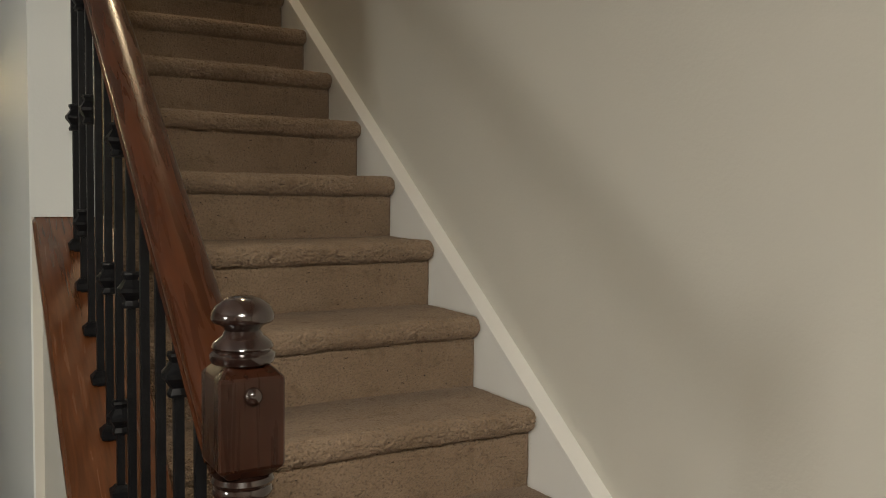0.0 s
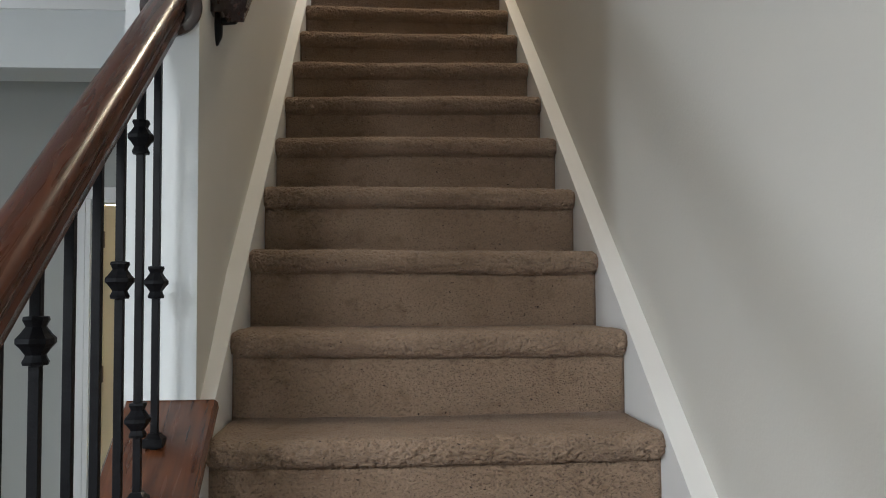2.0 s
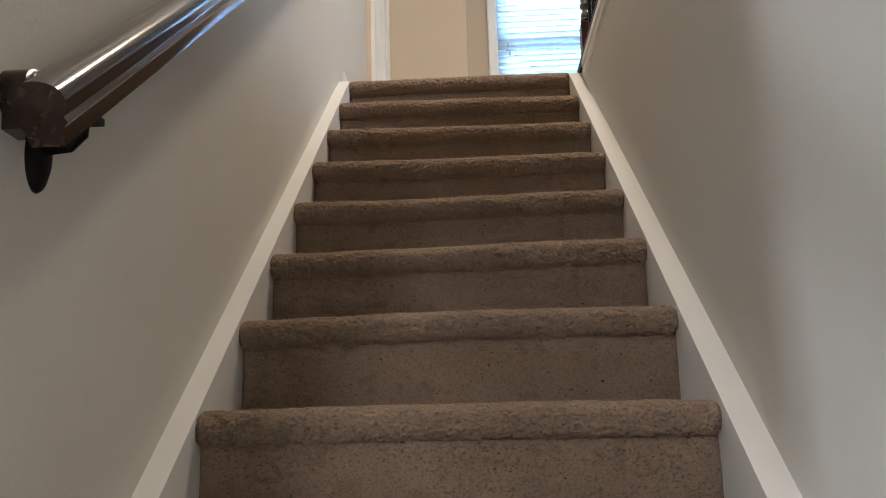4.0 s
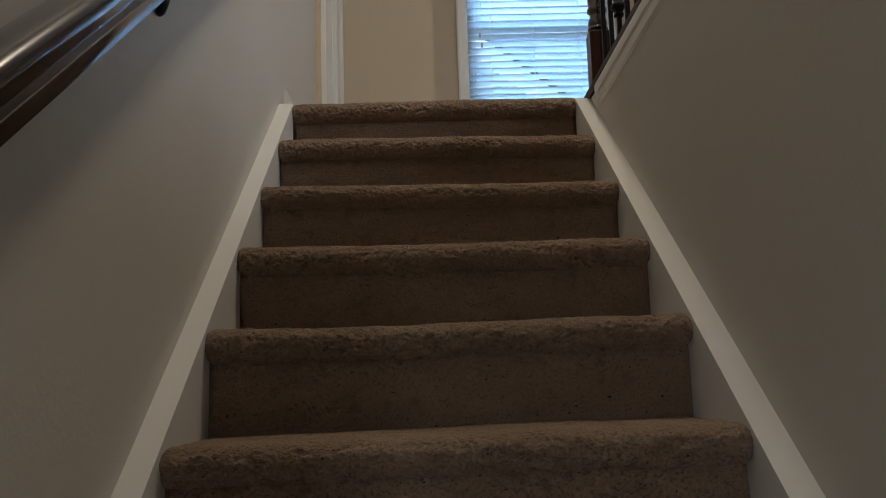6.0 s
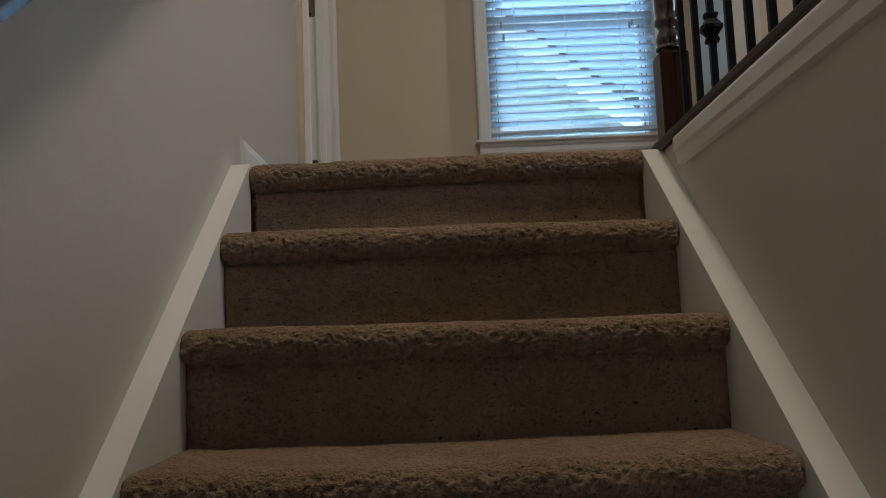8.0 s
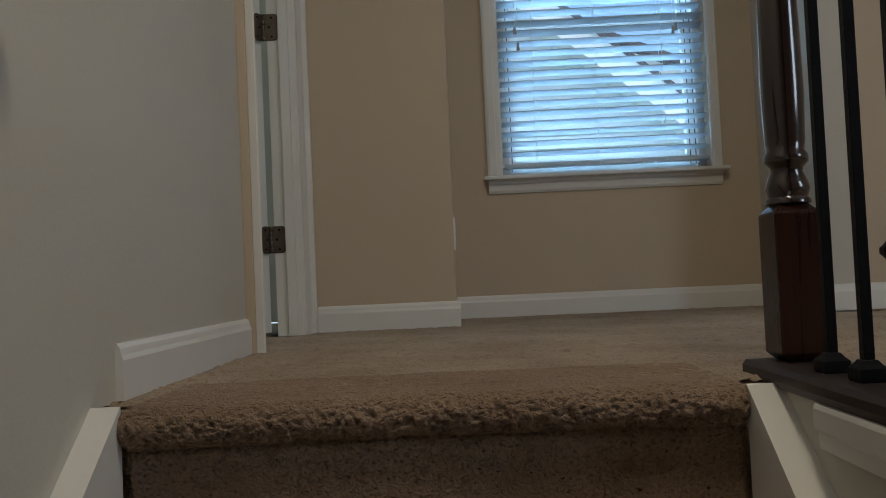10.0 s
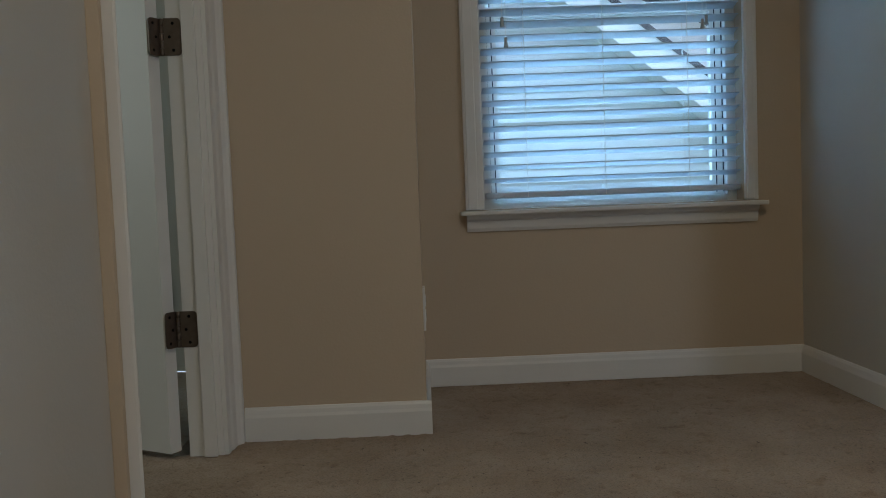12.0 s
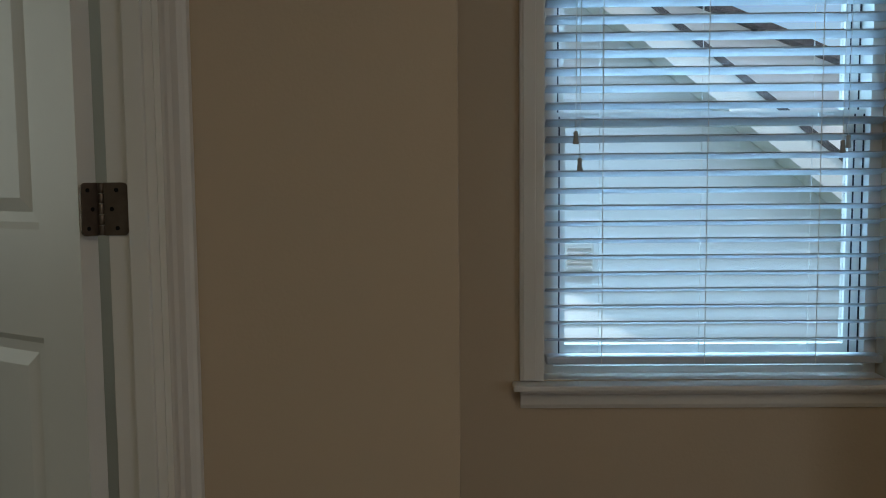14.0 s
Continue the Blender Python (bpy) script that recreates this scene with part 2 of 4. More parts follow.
def extrude(profile, along, up=(0, 0, 1), bm=None):
    """A closed 2D profile (a across, b up) swept along straight points."""
    bm = bm or bmesh.new()
    pts = [Vector(p) for p in along]
    rings = []
    for i, p in enumerate(pts):
        d = ((pts[i] - pts[i - 1]).normalized() if i else (pts[1] - pts[0]).normalized())
        if 0 < i < len(pts) - 1:
            d = ((pts[i] - pts[i - 1]).normalized() + (pts[i + 1] - pts[i]).normalized()).normalized()
        side = d.cross(Vector(up)).normalized()
        top = side.cross(d).normalized()
        k = 1.0
        if 0 < i < len(pts) - 1:
            k = 1.0 / max(0.5, d.dot((pts[i + 1] - pts[i]).normalized()))
        sx = k if abs(side.dot((pts[min(i + 1, len(pts) - 1)] - p).normalized())) > 0.1 else 1.0
        rings.append([bm.verts.new(p + side * a * sx + top * b) for a, b in profile])
    n = len(profile)
    for r, s in zip(rings, rings[1:]):
        for j in range(n):
            bm.faces.new((r[j], r[(j + 1) % n], s[(j + 1) % n], s[j]))
    bm.faces.new(rings[0][::-1])
    bm.faces.new(rings[-1])
    return bm


def prism(poly, x0, x1):
    """A polygon in the y, z plane, drawn out from x0 to x1."""
    bm = bmesh.new()
    a = [bm.verts.new((x0, y, z)) for y, z in poly]
    b = [bm.verts.new((x1, y, z)) for y, z in poly]
    n = len(poly)
    for j in range(n):
        bm.faces.new((a[j], a[(j + 1) % n], b[(j + 1) % n], b[j]))
    bm.faces.new(a[::-1])
    bm.faces.new(b)
    return bm


def lathe(profile, seg=28, bm=None, at=(0, 0, 0)):
    """A profile of (radius, height) turned about the upright axis."""
    bm = bm or bmesh.new()
    at = Vector(at)
    rings = []
    for r, z in profile:
        rings.append([bm.verts.new(at + Vector((r * math.cos(2 * math.pi * k / seg), r * math.sin(2 * math.pi * k / seg), z))) for k in range(seg)])
    for p, q in zip(rings, rings[1:]):
        for k in range(seg):
            bm.faces.new((p[k], p[(k + 1) % seg], q[(k + 1) % seg], q[k]))
    bm.faces.new(rings[0][::-1])
    bm.faces.new(rings[-1])
    return bm


def thing(name, label, category, at=(0, 0, 0), group="", kind=""):
    ob = new(name)
    ob.location = at
    ob.empty_display_size = 0.05
    return tagged(ob, label, category, group, kind)


def setting(name, bm, material, label, category, smooth=False):
    return tagged(part(name, bm, material, None, "", smooth), label, category, kind="structure")


def fractal(u, v, seed, cells):
    """Smooth random relief on a grid, summed over cell counts per metre."""
    out = np.zeros_like(u)
    for k, (c, amp) in enumerate(cells):
        g = np.random.RandomState(seed + 31 * k).rand(211, 211)
        x, y = u * c + 1000, v * c + 1000
        i, j = np.floor(x).astype(int), np.floor(y).astype(int)
        fx, fy = x - i, y - j
        fx, fy = fx * fx * (3 - 2 * fx), fy * fy * (3 - 2 * fy)
        a, b2, c2, d2 = g[i % 211, j % 211], g[(i + 1) % 211, j % 211], g[i % 211, (j + 1) % 211], g[(i + 1) % 211, (j + 1) % 211]
        out += amp * ((a * (1 - fx) + b2 * fx) * (1 - fy) + (c2 * (1 - fx) + d2 * fx) * fy - 0.5)
    return out


def grid_mesh(name, P, material, smooth=True):
    """A mesh from an array of points, rows by columns."""
    R, C = P.shape[:2]
    me = bpy.data.meshes.new(name)
    idx = np.arange(R * C).reshape(R, C)
    f = np.stack([idx[:-1, :-1], idx[:-1, 1:], idx[1:, 1:], idx[1:, :-1]], -1).reshape(-1, 4)
    me.vertices.add(R * C)
    me.vertices.foreach_set("co", P.reshape(-1))
    me.loops.add(f.size)
    me.loops.foreach_set("vertex_index", f.reshape(-1))
    me.polygons.add(len(f))
    me.polygons.foreach_set("loop_start", np.arange(len(f)) * 4)
    me.update(calc_edges=True)
    me.validate()
    me.materials.append(material)
    if smooth:
        me.polygons.foreach_set("use_smooth", np.ones(len(f), bool))
    return me


# ---- large structure ----
# lower hall
setting("floor_lower", boxes((-3.7, RW + 0.12, -8.0, 2.6, ZF - 0.1, ZF)), FLOORWOOD, "dark polished hardwood floor of the lower hall", "floor")
setting("ceiling_lower", boxes((-3.7, -0.17, -8.0, 2.6, ZC, ZC + 0.05)), CEIL, "white painted ceiling of the lower hall", "ceiling")
setting("ceiling_entry", boxes((LW, RW, -8.0, -5.6, ZC, ZC + 0.05)), CEIL, "white painted ceiling before the stairs", "ceiling")
setting("wall_lower_back", boxes((-3.7, RW + 0.12, -8.12, -8.0, ZF, ZU)), PAINT, "beige painted wall at the far end of the hall", "wall")
bm = boxes((-3.82, -3.7, -8.12, -4.66, ZF, ZC), (-3.82, -3.7, -4.10, 2.6, ZF, ZC), (-3.82, -3.7, -4.66, -4.10, ZF, -1.97), (-3.82, -3.7, -4.66, -4.10, -1.27, ZC))
setting("wall_lower_west", bm, PAINT, "beige painted wall with a small window opening", "wall")
# stair wall on the right, up to the guard rail
setting("wall_stair_right", boxes((RW, RW + 0.12, -8.0, 0.14, ZF, -0.006)), PAINT, "beige painted drywall beside the stairs", "wall")
setting("wall_upper_south", boxes((LW - 0.12, 4.0, -5.72, -5.6, -0.36, ZU)), PAINT, "beige painted wall over the stair entry", "wall")
# wall on the left of the stairs, with its full height upstairs and the doorway near the landing
bm = boxes((-0.112, LD, 0.929, 0.966, -0.4, ZU), (-0.112, LD, 0.966, 1.647, 2.05, ZU), (-0.112, LD, 1.647, YC + 0.12, -0.4, ZU))
setting("wall_bedroom_door", bm, PAINT, "beige painted drywall round the bedroom doorway", "wall")
bm = boxes((-0.165, LW, YE, 0.929, ZF, ZU))
lo, hi = [[bm.verts.new((x, y, z)) for x, y in ((-0.10, YE), (-0.027, YE), (LW + 0.0004, -2.12), (-0.10, -2.12))] for z in (zc(YE) - 0.03, ZC)]
for k in range(4):
    bm.faces.new((lo[k], lo[(k + 1) % 4], hi[(k + 1) % 4], hi[k]))
bm.faces.new(lo[::-1])
bm.faces.new(hi)
setting("wall_stair_left", bm, PAINT, "beige painted drywall beside the stairs", "wall")
setting("wall_upper_west", boxes((-0.165, LW, -5.6, YE, ZC, ZU)), PAINT, "beige painted wall over the lower hall", "wall")
setting("wall_end", boxes((-0.169, -0.0265, YE - 0.004, YE, zc(YE), ZC), (-0.169, -0.165, YE, -0.601, ZF, ZC)), PALE, "pale painted end of the stair wall", "wall")
setting("wall_header", boxes((-3.7, -0.17, -0.58, -0.34, -0.69, ZC)), PALE, "pale painted header over the passage to the bathroom", "wall")
setting("wall_return", boxes((-0.245, -0.166, -0.577, 0.518, ZF, -0.69), (-0.245, -0.166, -0.34, 0.518, -0.69, ZC)), PALE, "white painted wall corner in the lower hall", "wall")
# landing walls
setting("wall_landing_north", boxes((LD, XC, YC, YC + 0.12, -0.3, ZU)), WARMPAINT, "beige painted wall beside the bedroom door, tinted tan for warm light", "wall")
setting("wall_landing_return", boxes((XC - 0.12, XC, YC + 0.12, YW, -0.3, ZU)), WARMPAINT, "beige painted wall return beside the window, tinted tan for warm light", "wall")
WL, WR, WB, WT = 0.683, 1.530, 0.569, 1.93
WM = (WL + WR) / 2
bm = boxes((XC - 0.12, WL, YW, YW + 0.16, -0.3, ZU), (WR, XE + 0.12, YW, YW + 0.16, -0.3, ZU), (WL, WR, YW, YW + 0.16, -0.3, WB), (WL, WR, YW, YW + 0.16, WT, ZU))
setting("wall_window", bm, WARMPAINT, "beige painted wall with the window, tinted tan for warm light", "wall")
setting("wall_landing_east", boxes((XE, XE + 0.12, 1.725, YW, -0.3, ZU)), PAINT, "beige painted wall of the landing", "wall")
setting("wall_upper_north_east", boxes((XE + 0.12, 4.0, 1.725, 1.845, -0.3, ZU)), WARMPAINT, "beige painted wall of the upper hall, tinted tan for warm light", "wall")
# unseen wall; its opening is added behind the hall fill lamp
bm = boxes((4.0, 4.12, -5.72, -2.45, -0.3, ZU), (4.0, 4.12, -1.55, 1.845, -0.3, ZU), (4.0, 4.12, -2.45, -1.55, -0.3, 0.8), (4.0, 4.12, -2.45, -1.55, 2.0, ZU))
setting("wall_upper_east", bm, PAINT, "beige painted wall with an added, unseen opening", "wall")
setting("ceiling_upper", boxes((-0.165, 4.12, -5.72, 2.46, ZU, ZU + 0.08)), CEIL, "white painted ceiling upstairs", "ceiling")
setting("floor_slab_upper", boxes((RW + 0.12, 4.0, -5.6, 0.045, -0.30, -0.006), (LW, 4.0, 0.045, YW, -0.30, -0.006)), LITPILE, "carpeted floor of the upper hall", "floor")
# bedroom behind the open door
bm = boxes((-2.6, -2.5, 0.5, 2.85, 0, ZU), (-2.6, -0.145, 2.75, 2.85, 0, ZU), (-2.6, -0.165, 0.4, 0.5, 0, ZU), (-0.13, -0.112, YC + 0.12, 2.75, 0, ZU))
setting("wall_bedroom", bm, PAINT, "painted bedroom walls beyond the open door", "wall")
setting("ceiling_bedroom", boxes((-2.6, -0.165, 0.4, 4.1, ZU, ZU + 0.08)), CEIL, "white bedroom ceiling", "ceiling")
setting("floor_bedroom", boxes((-2.6, -0.165, 0.4, 2.75, -0.3, -0.004), (-0.165, LD, 0.966, 1.647, -0.3, -0.002)), LITPILE, "carpeted bedroom floor", "floor")
# far wall of the lower hall with its doorway
DX0, DX1, DZ = -1.235, -0.587, -1.12
YD = 0.52
bm = boxes((-3.7, DX0, YD, YD + 0.12, ZF, ZC), (DX1, -0.165, YD, YD + 0.12, ZF, ZC), (DX0, DX1, YD, YD + 0.12, DZ, ZC))
setting("wall_lower_north", bm, GREY, "grey painted wall with a doorway", "wall")
bm = boxes((-2.3, -2.2, 0.64, 2.5, ZF, ZC), (-0.29, -0.165, 0.64, 2.5, ZF, ZC), (-2.3, -0.165, 2.5, 2.6, ZF, ZC))
setting("wall_bath", bm, PAINT, "cream painted bathroom walls", "wall")
setting("floor_bath", boxes((-2.2, -0.29, 0.52, 2.5, ZF, ZF + 0.006)), TILE, "tan tiled bathroom floor", "floor")

# landing floor carpet
ys, xs = np.arange(0.06, YW + 0.001, 0.0075), np.arange(LW, XE, 0.0075)
U, V = np.meshgrid(xs, ys)
Z = -0.001 + fractal(U, V, 5, ((110, 0.006), (50, 0.005), (6, 0.004)))
tagged(new("landing_carpet", grid_mesh("landing_carpet", np.stack([U, V, Z], -1), LITPILE)), "tan cut-pile carpet on the upstairs landing", "carpet", kind="structure")

# ---- stairs ----
stairs = thing("staircase", "straight flight of stairs carpeted in tan cut pile", "stairs", (0, 0, 0))


def step_profile(n_roll=46):
    """From the foot of the riser up and over the rolled nosing to the back of the tread."""
    pts = []
    for z in np.linspace(-RISE - 0.015, -0.066, 26):
        pts.append((0.030, z))
    pts.append((0.033, -0.0625))
    for a in np.linspace(-84, 90, n_roll):
        pts.append((0.028 - 0.030 * math.cos(radians(a)), -0.030 + 0.030 * math.sin(radians(a))))
    for y in np.linspace(0.028, RUN + 0.05, 50)[1:]:
        pts.append((y, 0.0))
    return np.array(pts)


def step_mesh(i):
    prof = step_profile()
    x = np.linspace(-0.004, WX + 0.004, 480 if i < 6 else 340)
    seglen = np.r_[0, np.cumsum(np.hypot(*np.diff(prof, axis=0).T))]
    U, S = np.meshgrid(x, seglen)
    tang = np.gradient(prof, axis=0)
    nrm = np.stack([-tang[:, 1], tang[:, 0]], -1)
    nrm /= np.linalg.norm(nrm, axis=1)[:, None]
    fine = fractal(U, S, 100 + i, ((150, 0.0030), (75, 0.0022)))
    nub = fractal(U * 0.8, S, 700 + i, ((200, 0.0105),))
    slow = fractal(U, S, 400 + i, ((14, 0.0030), (3, 0.004)))
    roll = np.exp(-((S - 0.185) / 0.035) ** 2)
    rel = fine * (0.5 + roll) + np.minimum(nub, 0.0) * (0.20 + 1.1 * roll) + slow
    sag = 0.004 * np.sin(U * 3.3 + i)
    end = np.clip(1 - np.minimum(U, WX - U) / 0.012, 0, 1) ** 2 * 0.008
    P = np.zeros((*U.shape, 3))
    P[..., 0] = U
    P[..., 1] = prof[:, 0][:, None] + nrm[:, 0][:, None] * (rel - end)
    P[..., 2] = prof[:, 1][:, None] + nrm[:, 1][:, None] * (rel - end) + sag * (S > 0.13)
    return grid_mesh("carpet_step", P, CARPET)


for i in range(STEPS):
    st = new("carpet_step", step_mesh(i))
    st.parent = stairs
    st.location = (0, -i * RUN, -i * RISE)

# unseen filler, added so that no light leaks up between the steps
setting("stair_filler", prism([((ZF + 0.262) / SL, ZF + 0.002), (0.10, 0.10 * SL - 0.26), (0.10, -0.45), (-0.4, -0.75), (Y0 + 0.6, ZF + 0.002)], 0.004, WX - 0.004), WHITE, "unseen filler block under the steps that stops light leaks", "stairs")
# skirt boards with their flat caps


def skirt(name, x0, x1, y0, y1, lift, ease=0.0):
    """A board along the flight; ease lets its top rise above the line of the nosings further down."""
    zt = lambda y: min(y * (SL - ease) + lift, 0.004)
    yk = min(y1, (0.004 - lift) / (SL - ease))
    body = prism([(y0, y0 * SL - 0.46), (y1, min(y1 * SL - 0.46, -0.2)), (y1, zt(y1)), (yk - 0.001, zt(yk)), (y0, zt(y0))], x0, x1)
    return setting(name, body, WHITE, "white painted skirt board following the stairs", "skirting")


skirt("skirt_board_left", LW, 0.0, YE, 0.02, -0.011)
skirt("skirt_board_right", WX, RW, Y0 - 0.3, 0.02, -0.016, 0.007)
skirt("skirt_board_knee", -0.022, 0.0, Y0 - 0.1, YE, -0.05)

# ---- knee wall, cap and lower railing ----
YN, XN = -3.869, -0.08       # railing line and newel
YB = Y0 - 0.25
setting("knee_wall", prism([(YB, ZF), (YE, ZF), (YE, zc(YE) - 0.035), (YB, max(zc(YB) - 0.035, ZF + 0.02))], -0.145, -0.024), PAINT, "painted knee wall under the stair railing", "wall")

railing = thing("stair_railing", "cherry-stained wooden railing with black iron balusters", "railing", (XN, YN, ZF))


def under(ob, parent):
    """Keep a piece built in the world's own measures where it is, as a part of a thing."""
    ob.parent = parent
    ob.matrix_parent_inverse = Matrix.Translation(parent.location).inverted()
    return ob


CAPP = [(-0.084, -0.032), (0.086, -0.032), (0.090, -0.022), (0.090, -0.008), (0.084, 0.0), (-0.082, 0.0), (-0.088, -0.008), (-0.088, -0.022)]
cap = under(part("sloped_cap", extrude(CAPP, [(-0.076, YB, zc(YB)), (-0.076, YE, zc(YE))]), LAMPWOOD, None, "wide glossy stained wooden cap"), railing)


def rail_profile(w, h):
    pts = []
    for a in np.linspace(-20, 200, 17):
        pts.append((w / 2 * math.cos(radians(a)), 0.25 * h + 0.28 * h * math.sin(radians(a)) + 0.0))
    pts += [(-w * 0.40, -0.02 * h), (-w * 0.46, -0.10 * h), (-w * 0.33, -0.22 * h), (-w * 0.30, -0.47 * h), (w * 0.30, -0.47 * h), (w * 0.33, -0.22 * h), (w * 0.46, -0.10 * h), (w * 0.40, -0.02 * h)]
    return pts


zr = lambda y: -1.057 + SL * (y - YE)
RP = rail_profile(0.066, 0.072)
rail = under(part("handrail", extrude(RP, [(XN, YN + 0.03, zr(YN + 0.03)), (XN, YE - 0.012, zr(YE - 0.012))]), WOOD, None, "glossy moulded wooden handrail", True), railing)


def smooth_by_angle(ob, deg=35):
    me = ob.data
    for p in me.polygons:
        p.use_smooth = True
    bm = bmesh.new()
    bm.from_mesh(me)
    for e in bm.edges:
        if len(e.link_faces) == 2 and e.calc_face_angle(0) > radians(deg):
            e.smooth = False
    bm.to_mesh(me)
    bm.free()


smooth_by_angle(rail, 40)
bm = lathe([(0.055, 0.0), (0.060, 0.004), (0.060, 0.012), (0.053, 0.019), (0.044, 0.022)], 40)
ros = part("rosette", bm, DARKWOOD, None, "round dark wooden rosette", True)
ros.matrix_basis = pose(XN, YE - 0.001, -1.063, 90, 0, 0)
smooth_by_angle(ros, 30)
under(ros, railing)
bm = lathe([(0.006, 0), (0.006, 0.003), (0.003, 0.004)], 12)
scr = part("screw_plug", bm, DARKWOOD)
scr.matrix_basis = pose(XN, YE - 0.0215, -1.017, 90, 0, 0)
under(scr, railing)


def newel(parent, x, y, zbase, ztop, foot=0.30):
    """A square block with chamfered ends between turned lengths, and a ball finial."""
    h = 0.0335
    z3 = ztop - 0.068
    z2 = z3 - 0.115
    fin = [(0.020, z3 - 0.002), (0.031, z3), (0.033, z3 + 0.004), (0.033, z3 + 0.009), (0.029, z3 + 0.012), (0.031, z3 + 0.016), (0.029, z3 + 0.021), (0.021, z3 + 0.027), (0.018, z3 + 0.033), (0.022, z3 + 0.038), (0.030, z3 + 0.041), (0.032, z3 + 0.045), (0.031, z3 + 0.051), (0.027, z3 + 0.058), (0.019, z3 + 0.064), (0.009, z3 + 0.0675), (0.002, z3 + 0.068)]
    ob = part("finial", lathe(fin, 36, at=(x, y, 0)), DARKWOOD, None, "turned glossy dark finial", True)
    under(ob, parent)
    smooth_by_angle(ob, 45)

    def block(za, zb, hh):
        bm = bmesh.new()
        c = 0.012
        rings = []
        for z, k in ((za, hh - c), (za + c, hh), (zb - c, hh), (zb, hh - c)):
            rings.append([bm.verts.new((x + sx * k, y + sy * k, z)) for sx, sy in ((-1, -1), (1, -1), (1, 1), (-1, 1))])
        for p, q in zip(rings, rings[1:]):
            for k in range(4):
                bm.faces.new((p[k], p[(k + 1) % 4], q[(k + 1) % 4], q[k]))
        bm.faces.new(rings[0][::-1])
        bm.faces.new(rings[-1])
        bmesh.ops.bevel(bm, geom=list(bm.edges), offset=0.0018, segments=1, affect='EDGES')
        return bm

    under(part("newel_block", block(z2, z3, h), WOODV), parent)
    zb = zbase + foot
    L = z2 - zb
    sh = [(0.018, z2 + 0.002), (0.030, z2 - 0.001), (0.032, z2 - 0.006), (0.029, z2 - 0.011), (0.031, z2 - 0.016), (0.029, z2 - 0.021), (0.022, z2 - 0.030), (0.020, z2 - 0.05), (0.024, z2 - 0.12), (0.030, zb + 0.35 * L), (0.031, zb + 0.25 * L), (0.029, zb + 0.095), (0.027, zb + 0.082), (0.032, zb + 0.074), (0.032, zb + 0.064), (0.024, zb + 0.056), (0.023, zb + 0.050), (0.029, zb + 0.036), (0.032, zb + 0.024), (0.029, zb + 0.012), (0.033, zb + 0.007), (0.033, zb + 0.002), (0.026, zb - 0.002)]
    ob = part("turned_shaft", lathe(sh[::-1], 32, at=(x, y, 0)), DARKWOOD, None, "turned dark wooden shaft", True)
    smooth_by_angle(ob, 45)
    under(ob, parent)
    under(part("newel_base", block(zbase, zb, h + 0.001), WOODV), parent)


newel(railing, XN, YN, ZF, -1.872)
bm = lathe([(0.0095, 0), (0.0095, 0.003), (0.007, 0.007), (0.002, 0.009)], 16)
plug = part("bolt_plug", bm, DARKWOOD, None, "small round dark wooden plug", True)
plug.matrix_basis = pose(XN, YN - 0.033, -1.969, 90, 0, 0)
under(plug, railing)


def knuckle_bm(z):
    prof = [(0.0068, -0.030), (0.0135, -0.029), (0.0145, -0.025), (0.0125, -0.021), (0.011, -0.017), (0.017, -0.008), (0.0215, -0.003), (0.0215, 0.003), (0.017, 0.008), (0.011, 0.017), (0.0125, 0.021), (0.0145, 0.025), (0.0135, 0.029), (0.0068, 0.030)]
    bm = bmesh.new()
    rings = []
    for r, dz in prof:
        rings.append([bm.verts.new((r * math.cos(math.pi / 4 + k * math.pi / 4) * (1.18 if k % 2 == 0 else 1.0), r * math.sin(math.pi / 4 + k * math.pi / 4) * (1.18 if k % 2 == 0 else 1.0), z + dz)) for k in range(8)])
    for p, q in zip(rings, rings[1:]):
        for k in range(8):
            bm.faces.new((p[k], p[(k + 1) % 8], q[(k + 1) % 8], q[k]))
    bm.faces.new(rings[0][::-1])
    bm.faces.new(rings[-1])
    return bm


def shoe_bm(slope=0.0):
    bm = bmesh.new()
    rings = []
    for r, z in ((0.016, 0.0), (0.017, 0.004), (0.017, 0.016), (0.012, 0.021), (0.0085, 0.026)):
        rings.append([bm.verts.new((sx * r, sy * r, z + sy * r * slope * (1 if z < 0.003 else 0))) for sx, sy in ((-1, -1), (1, -1), (1, 1), (-1, 1))])
    for p, q in zip(rings, rings[1:]):
        for k in range(4):
            bm.faces.new((p[k], p[(k + 1) % 4], q[(k + 1) % 4], q[k]))
    bm.faces.new(rings[0][::-1])
    bm.faces.new(rings[-1])
    return bm


KN = finish("knuckle", knuckle_bm(0), IRON)
SH = finish("shoe", shoe_bm(0.0), IRON)
KINDS = [(0.303,), (0.632, 0.15), (0.466,), ()]


def baluster(parent, x, y, z0, z1, knuckles):
    b = under(part("baluster", boxes((-0.0065, 0.0065, -0.0065, 0.0065, 0, z1 - z0), bevel=0.001), IRON), parent)
    b.location = (x, y, z0)
    for k in knuckles:
        o = new("knuckle", KN)
        o.parent = b
        o.location = (0, 0, k)
    o = new("shoe", SH)
    o.parent = b
    o.location = (0, 0, 0.004)


for i in range(11):
    y = -2.608 - 0.109 * i
    baluster(railing, XN, y, zc(y) - 0.004, zr(y) - 0.022, KINDS[i % 4])

# ---- handrail on the wall ----
wrail = thing("wall_handrail", "glossy dark wooden handrail on wall brackets", "handrail", (0.0, -2.3, -0.94))
XH = 0.018
zh = lambda y: -0.949 + 0.762 * (y + 2.30)
RW2 = rail_profile(0.064, 0.074)
body = part("handrail", extrude(RW2, [(XH, -2.39, zh(-2.39)), (XH, -0.25, zh(-0.25))]), WALNUT, None, "glossy moulded wooden rail", True)
